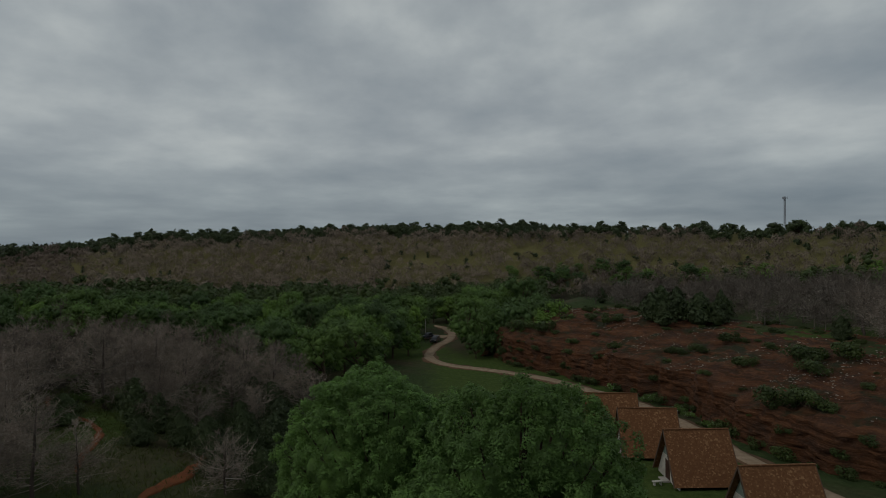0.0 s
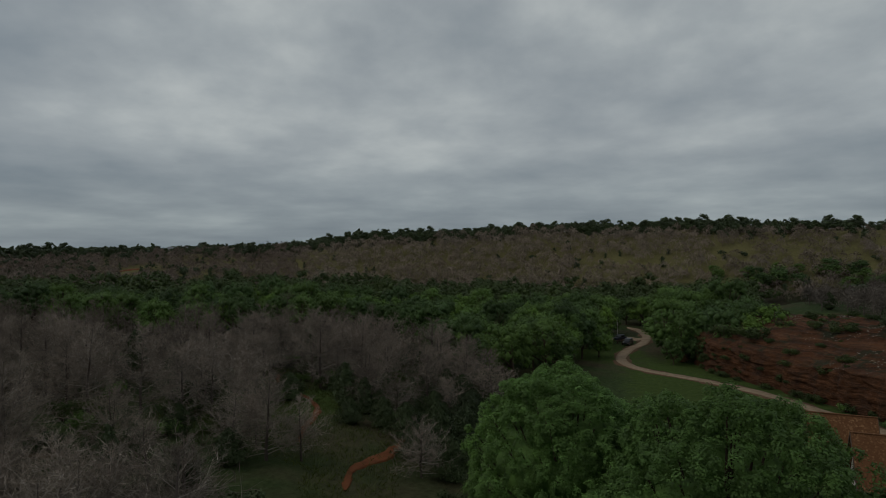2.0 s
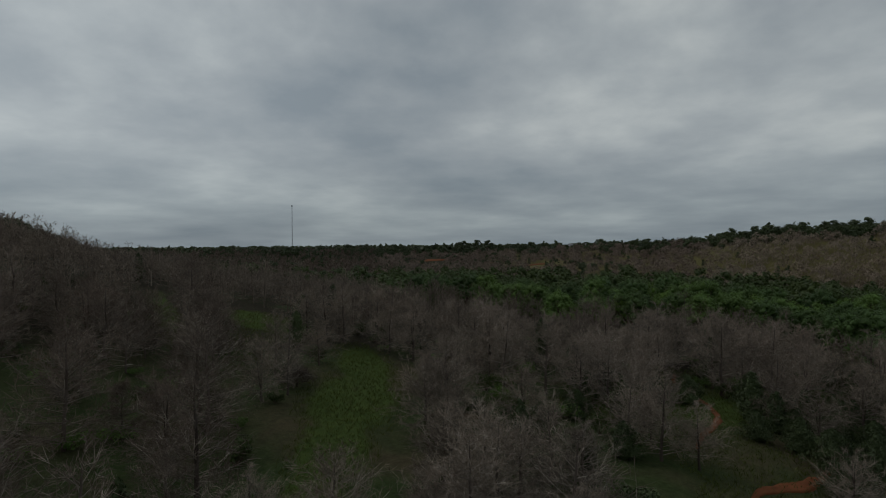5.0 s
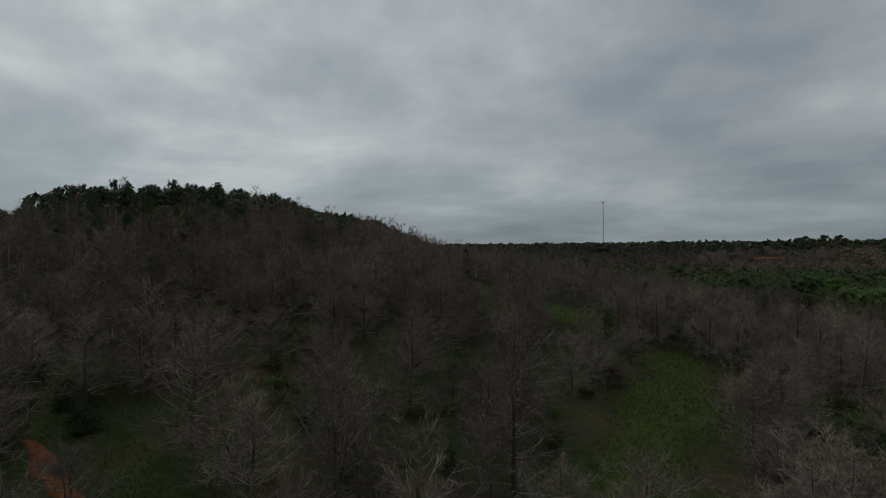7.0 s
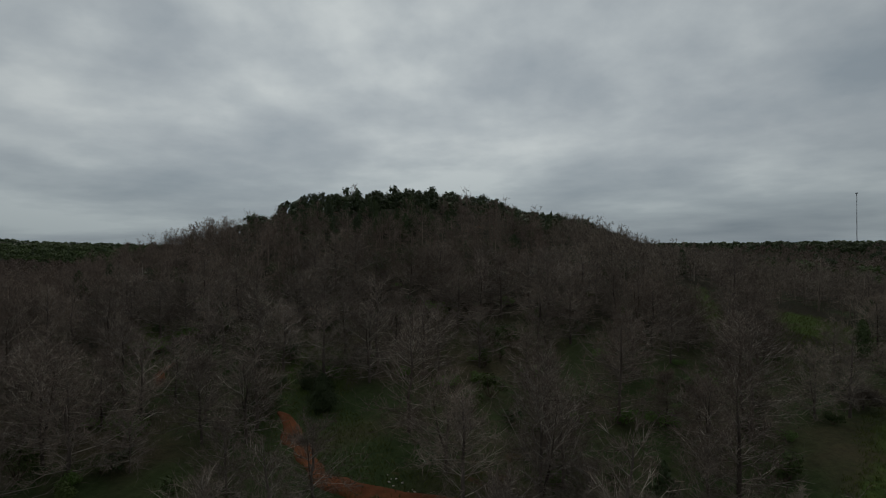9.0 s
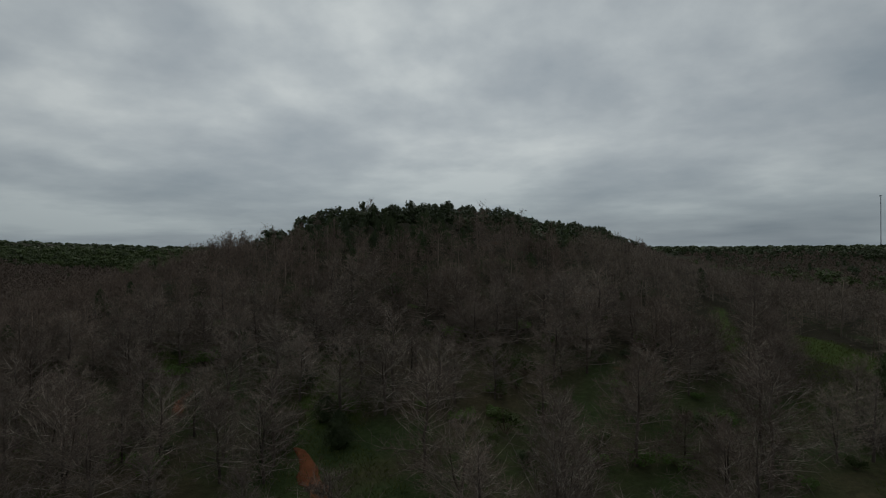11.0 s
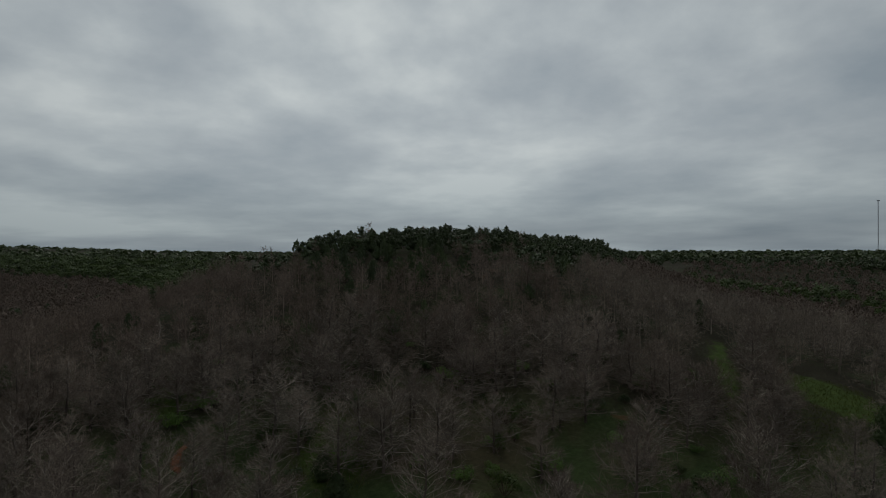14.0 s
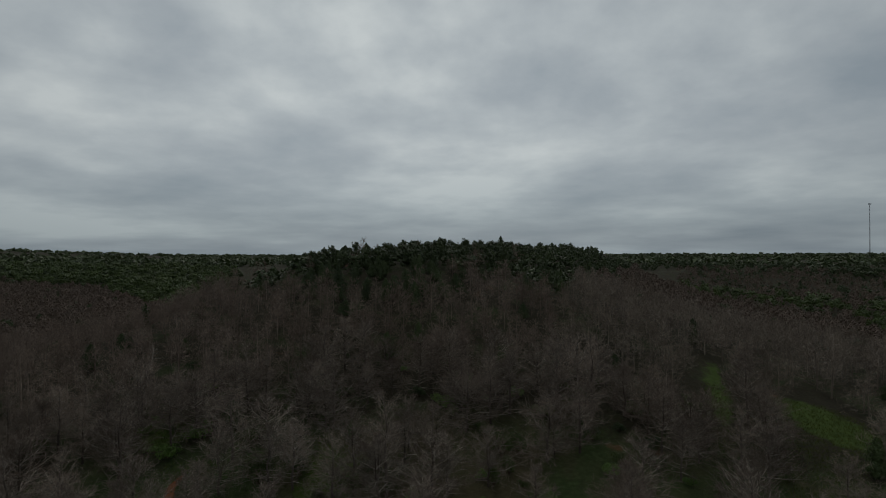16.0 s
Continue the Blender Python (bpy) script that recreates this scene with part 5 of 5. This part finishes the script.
# grass in tufts on the open patches and along the trails
gx, gy, gd, gaz = candidates(0.6, 44, 140, 14, 140)
wild = np.minimum.reduce([line_distance(gx, gy, k) for k in TRAILS])
patch = np.minimum.reduce([oval(gx, gy, *k) for k in MEADOWS + LAWNS[4:]])
keep = ((patch < 1.25) | (wild < 5)) & (wild > 0.3) & (rng.uniform(0, 1, len(gx)) < 0.75)
gx, gy = gx[keep], gy[keep]
k = np.repeat(np.arange(len(gx)), 5)
a = np.column_stack([gx[k], gy[k], height(gx, gy)[k] - 0.05]) + rng.normal(0, 0.2, (len(k), 3)) * np.array([1, 1, 0])
b = a + np.column_stack([rng.normal(0, 0.22, len(k)), rng.normal(0, 0.22, len(k)), rng.uniform(0.2, 0.6, len(k))])
tagged(part("grass_tufts", tri_mesh("grass_tufts", *slivers(a, b, rng.uniform(0.06, 0.13, len(k)), rng), BLADES), None), "tall green grass growing in loose tufts", "grass", kind="stuff")

# far woods to the horizon
shapes = [leafy_tree_arrays(rng, t, w, 0.0, 7, 4, 1.9, coarse=None)[1] for t, w in ((6, 5.0), (5, 6.0), (7, 4.5))]
fx, fy, fd, faz = candidates(12, 560, 1000, -44, 150)
fx, fy = fx + rng.normal(0, 4, len(fx)), fy + rng.normal(0, 4, len(fy))
keep = (rng.uniform(0, 1, len(fx)) < 0.6 + 0.3 * wave(fx, fy, 120, 51)) & ((faz < 86) | (faz > 120)) & ((fd > np.interp(faz, RIM_AT, RIM_CREST) * 0.95) | (faz > 125) & (fd > 680))
bx, by, bd, baz = candidates(27, 1000, 3000, -44, 150)
bx, by = bx + rng.normal(0, 9, len(bx)), by + rng.normal(0, 9, len(by))
keep2 = (rng.uniform(0, 1, len(bx)) < np.where(bd < 1600, 0.7, 0.4)) & ((baz < 90) | (baz > 112))
stand("horizon_woods", np.column_stack([fx, fy])[keep], shapes, FAR_WOOD, rng, "far dark woods along the flat horizon", "woods", 0.5, 1.5)
shapes = [leafy_tree_arrays(rng, t, w, 0.0, 5, 3, 4.2, coarse=None)[1] for t, w in ((7, 10.0), (6, 12.0), (8, 9.0))]
stand("horizon_woods", np.column_stack([bx, by])[keep2], shapes, FAR_WOOD, rng, "farthest dark woods along the flat horizon", "woods", 0.5, 1.3)


# ---- cabins ----
WALL_PAINT = plain("cream_siding", (0.42, 0.39, 0.34), 0.7)
GREEN_PAINT = plain("grey_green_panel", (0.16, 0.2, 0.17), 0.7)
DARK = plain("dark_door", (0.05, 0.022, 0.016), 0.6)
TRIM = plain("brown_trim", (0.09, 0.055, 0.035), 0.7)
CONCRETE = plain("pale_concrete", (0.36, 0.33, 0.29), 0.9)


def box(bm, lo, hi):
    m = Matrix.Translation([(a + b) / 2 for a, b in zip(lo, hi)]) @ Matrix.Diagonal([b - a for a, b in zip(lo, hi)] + [1])
    bmesh.ops.create_cube(bm, size=1, matrix=m)


def prism(bm, outline, x0, x1):
    """A slab from x0 to x1 with an outline in y and z."""
    a = [bm.verts.new((x0, y, z)) for y, z in outline]
    b = [bm.verts.new((x1, y, z)) for y, z in outline]
    n = len(outline)
    bm.faces.new(a[::-1])
    bm.faces.new(b)
    for i in range(n):
        bm.faces.new((a[i], a[(i + 1) % n], b[(i + 1) % n], b[i]))
    bmesh.ops.recalc_face_normals(bm, faces=bm.faces)


def build_cabin():
    """A steep-roofed cabin, ridge along x, front gable towards -x."""
    root = tagged(new("cabin"), "steep brown-shingled cabin with cream front gable", "cabin", "cabins in a row")
    top, half, low, long = 5.6, 3.1, 0.3, 3.65
    for s in (-1, 1):
        bm = bmesh.new()
        prism(bm, [(s * half, low), (0, top), (0, top - 0.24), (s * (half - 0.16), low - 0.04)], -long, long)
        slope = part("roof_slope", bm, SHINGLE, root)
        courses = 20
        for k in range(courses):
            f0, f1 = k / courses, (k + 1.02) / courses
            y0, z0 = s * half * (1 - f0), low + (top - low) * f0
            y1, z1 = s * half * (1 - f1), low + (top - low) * f1
            bm = bmesh.new()
            out = (s * 0.012, 0.008)
            prism(bm, [(y0, z0), (y0 + out[0], z0 + out[1]), (y1 + out[0] * 0.2, z1 + out[1] * 0.2), (y1, z1 - 0.02)], -long - 0.03, long + 0.03)
            part("shingle_course", bm, SHINGLE, slope)
        for e in (-long - 0.06, long - 0.02):
            bm = bmesh.new()
            prism(bm, [(s * (half + 0.05), low - 0.03), (0, top + 0.05), (0, top - 0.3), (s * (half - 0.2), low - 0.05)], e, e + 0.08)
            part("barge_board", bm, TRIM, root)
    bm = bmesh.new()
    box(bm, (-long - 0.05, -0.12, top - 0.03), (long + 0.05, 0.12, top + 0.06))
    part("ridge_cap", bm, SHINGLE, root)
    for e in (-1, 1):
        bm = bmesh.new()
        x0 = e * (long - 0.55)
        hw = lambda z: (half - 0.24) * (top - 0.34 - max(z, low)) / (top - 0.34 - low)
        prism(bm, [(-hw(0.0), -0.15), (hw(0.0), -0.15), (hw(low), low), (hw(2.6), 2.6), (-hw(2.6), 2.6), (-hw(low), low)], x0, x0 + 0.15)
        wall = part("gable_wall", bm, WALL_PAINT, root)
        for k in range(12):
            bm = bmesh.new()
            z0 = 0.05 + k * 0.21
            xf = x0 - 0.03 if e < 0 else x0 + 0.15
            prism(bm, [(-hw(z0) + 0.05, z0), (hw(z0) - 0.05, z0), (hw(z0 + 0.17) - 0.05, z0 + 0.17), (-hw(z0 + 0.17) + 0.05, z0 + 0.17)], xf, xf + 0.03)
            part("siding_board", bm, WALL_PAINT, wall)
        bm = bmesh.new()
        prism(bm, [(-hw(2.6), 2.6), (hw(2.6), 2.6), (0, top - 0.4)], x0 + 0.02, x0 + 0.13)
        part("upper_panel", bm, GREEN_PAINT, root, "grey-green upper gable panel")
    x0 = -long + 0.55
    bm = bmesh.new()
    box(bm, (x0 - 0.1, -0.48, 0.12), (x0 - 0.04, 0.48, 2.15))
    door = part("door", bm, DARK, root, "dark brown front door")
    bm = bmesh.new()
    bmesh.ops.create_uvsphere(bm, u_segments=8, v_segments=6, radius=0.05, matrix=Matrix.Translation((x0 - 0.14, 0.36, 1.05)))
    part("knob", bm, TRIM, door)
    for ys in (-0.58, 0.5):
        bm = bmesh.new()
        box(bm, (x0 - 0.09, ys, 0.12), (x0 - 0.035, ys + 0.08, 2.2))
        part("door_jamb", bm, TRIM, root)
    bm = bmesh.new()
    box(bm, (-long - 0.3, -0.7, -0.15), (x0 - 0.1, 0.7, 0.1))
    part("door_step", bm, CONCRETE, root, "pale concrete door step")
    return root


cabin = build_cabin()
for i, (cx, cy, turn) in enumerate(CABINS):
    m = pose(cx, cy, float(height(cx, cy)) + 0.06, 0, 0, turn)
    if i == 0:
        cabin.matrix_basis = m
    else:
        copy_thing(cabin, m)
    bm = bmesh.new()
    box(bm, (3.2, -1.3, -0.15), (8.0 - i * 0.4, 1.3, 0.09))
    bmesh.ops.bevel(bm, geom=bm.edges[:], offset=0.03, segments=1, affect="EDGES")
    pad = tagged(part("driveway", bm, CONCRETE), "pale concrete drive behind a cabin", "driveway", kind="structure")
    pad.matrix_basis = pose(cx, cy, float(height(cx, cy)) + 0.06, 0, 0, turn)

bm = bmesh.new()
box(bm, (-0.6, -0.2, 0.4), (0.6, 0.2, 0.47))
slab = tagged(new("bench"), "small pale bench on grass by a cabin", "bench")
part("seat", bm, WALL_PAINT, slab)
for xs in (-0.45, 0.33):
    bm = bmesh.new()
    box(bm, (xs, -0.17, 0), (xs + 0.12, 0.17, 0.42))
    part("leg", bm, WALL_PAINT, slab)
slab.matrix_basis = pose(23.2, 64.2, float(height(23.2, 64.2)) + 0.0, 0, 0, 12)


# ---- masts ----
STEEL = plain("galvanised_steel", (0.3, 0.31, 0.33), 0.5, 0.7)


def build_mast(name, az_m, dist, high, wide, panels, label, antenna):
    mx, my = -dist * math.sin(radians(az_m)), dist * math.cos(radians(az_m))
    z0 = float(height(mx, my))
    root = tagged(new(name), label, "mast")
    root.matrix_basis = pose(mx, my, z0)
    for k in range(3):
        a = k * 2.094
        c = np.array([[math.cos(a) * wide, math.sin(a) * wide, -1.0]])
        part("mast_leg", tri_mesh("mast_leg", *rods(c, c * [[0.7, 0.7, 0]] + [[0, 0, high]], np.array([wide * 0.26]), np.array([wide * 0.2]), 6), STEEL), None, root)
    zs = np.linspace(0, high, panels + 1)
    a = np.arange(panels) * 2.094
    bits = []
    for k in range(3):
        f0, f1 = 1 - 0.3 * zs[:-1] / high, 1 - 0.3 * zs[1:] / high
        p = np.stack([np.cos(k * 2.094) * wide * f0, np.sin(k * 2.094) * wide * f0, zs[:-1]], -1)
        q = np.stack([np.cos((k + 1) * 2.094) * wide * f1, np.sin((k + 1) * 2.094) * wide * f1, zs[1:]], -1)
        bits.append(rods(p, q, np.full(panels, wide * 0.12), np.full(panels, wide * 0.12)))
    part("lattice", tri_mesh("lattice", *joined(bits), STEEL), None, root)
    for k in range(3):
        bm = bmesh.new()
        box(bm, (-antenna * 0.5, -antenna * 0.16, -antenna * 0.5), (antenna * 0.5, antenna * 0.16, antenna * 0.5))
        bmesh.ops.bevel(bm, geom=bm.edges[:], offset=antenna * 0.06, segments=2, affect="EDGES")
        ob = part("antenna", bm, STEEL, root)
        ob.matrix_basis = pose(0, 0, high - antenna * 0.6, 0, 0, 120 * k) @ pose(0, wide + antenna * 0.4, 0)


build_mast("radio_mast", -30.2, 470, 27, 0.75, 14, "grey lattice radio mast with antennas behind the ridge", 1.6)
build_mast("tall_mast", 69.75, 2500, 187, 1.7, 40, "very tall thin grey lattice mast on the horizon", 4.0)


# ---- vehicles ----
def build_vehicle(name, label, paint, boxy):
    """A parked car, nose towards +y."""
    root = tagged(new(name), label, "car")
    glass, tg, bg = material("car_glass", 0.08, 0.0, 0.6)
    bg.inputs["Base Color"].default_value = (0.02, 0.022, 0.025, 1)
    side = [(-2.2, 0.35), (-2.25, 0.95), (-2.0, 1.02), (2.0, 0.98), (2.25, 0.8), (2.25, 0.38)]
    bm = bmesh.new()
    prism(bm, side, -0.9, 0.9)
    bmesh.ops.bevel(bm, geom=bm.edges[:], offset=0.08, segments=2, affect="EDGES")
    part("body", bm, paint, root)
    bm = bmesh.new()
    prism(bm, [(-2.05 if boxy else -1.7, 1.0), (-1.9 if boxy else -1.2, 1.62), (0.35, 1.62), (1.0, 1.0)], -0.76, 0.76)
    bmesh.ops.bevel(bm, geom=bm.edges[:], offset=0.07, segments=2, affect="EDGES")
    cabin_part = part("cab", bm, paint, root)
    for s in (-1, 1):
        bm = bmesh.new()
        prism(bm, [(-1.6 if boxy else -1.1, 1.08), (-1.5 if boxy else -0.9, 1.5), (0.25, 1.5), (0.7, 1.08)], s * 0.755 - 0.012, s * 0.755 + 0.012)
        part("side_window", bm, glass, cabin_part)
        for yy in (-1.4, 1.4):
            bm = bmesh.new()
            bmesh.ops.create_cone(bm, cap_ends=True, segments=18, radius1=0.36, radius2=0.36, depth=0.22, matrix=pose(s * 0.82, yy, 0.36, 0, 90, 0))
            tyre = part("wheel", bm, DARK, root)
            bm = bmesh.new()
            bmesh.ops.create_cone(bm, cap_ends=True, segments=14, radius1=0.2, radius2=0.17, depth=0.05, matrix=pose(s * 0.94, yy, 0.36, 0, 90 * s, 0))
            part("rim", bm, STEEL, tyre)
        bm = bmesh.new()
        box(bm, (s * 0.62 - 0.15, 2.2, 0.66), (s * 0.62 + 0.15, 2.27, 0.8))
        part("headlight", bm, CONCRETE, root, "pale headlight")
    bm = bmesh.new()
    prism(bm, [(0.42, 1.56), (0.94, 1.08), (0.97, 1.1), (0.45, 1.58)], -0.66, 0.66)
    part("windscreen", bm, glass, cabin_part)
    return root


car = build_vehicle("car", "dark blue-black car parked beside the lane", plain("dark_blue_paint", (0.02, 0.022, 0.035), 0.3), False)
car.matrix_basis = pose(-4.6, 170, float(height(-4.6, 170)) + 0.15, 0, 0, 150)
truck = build_vehicle("car", "black boxy car parked by the gravel lane", plain("black_paint", (0.014, 0.014, 0.016), 0.3), True)
truck.matrix_basis = pose(-2.4, 163.5, float(height(-2.4, 163.5)) + 0.15, 0, 0, 165)

bm = bmesh.new()
bmesh.ops.create_cone(bm, cap_ends=True, segments=10, radius1=0.09, radius2=0.06, depth=5, matrix=Matrix.Translation((0, 0, 2.4)))
pole = tagged(part("light_pole", bm, CONCRETE), "pale slender pole standing by the parking pad", "pole")
pole.matrix_basis = pose(-5.5, 178, float(height(-5.5, 178)))

# wooden posts by the pad
for k, (px, py) in enumerate(((-6.2, 166.5), (-5.0, 165.2), (-3.9, 164.0))):
    bm = bmesh.new()
    box(bm, (-0.12, -0.12, -0.2), (0.12, 0.12, 1.1))
    bmesh.ops.bevel(bm, geom=bm.edges[:], offset=0.02, segments=1, affect="EDGES")
    post = tagged(part("wooden_post", bm, TRIM), "short brown wooden post beside the parking pad", "post", "parking posts")
    post.matrix_basis = pose(px, py, float(height(px, py)))


# ---- far house on the rim ----
def build_house():
    az_h, dist = 42.4, 610
    hx, hy = -dist * math.sin(radians(az_h)), dist * math.cos(radians(az_h))
    root = tagged(new("house"), "low pale house with a grey roof on the horizon", "house")
    bm = bmesh.new()
    box(bm, (-9, -5, -1), (9, 5, 3.0))
    part("wall", bm, WALL_PAINT, root)
    bm = bmesh.new()
    prism(bm, [(-5.8, 2.9), (5.8, 2.9), (0, 5.6)], -9.8, 9.8)
    part("roof", bm, plain("grey_roof", (0.16, 0.16, 0.17), 0.8), root)
    for xs in (-6, -1.5, 4):
        bm = bmesh.new()
        box(bm, (xs, -5.06, 0.9), (xs + 1.4, -4.98, 2.2))
        part("window", bm, DARK, root)
    root.matrix_basis = pose(hx, hy, float(height(hx, hy)) + 2.5, 0, 0, az_h)
    return root


house = build_house()
hx, hy = 401 * math.sin(radians(24.0)), 401 * math.cos(radians(24.0))
second = copy_thing(house, Matrix.Identity(4))
second.matrix_basis = Matrix.LocRotScale((hx, hy, float(height(hx, hy)) + 0.6), Euler((0, 0, -0.5)), (0.5, 0.5, 0.6))
tagged(second, "low pale house half hidden by trees on the rim")
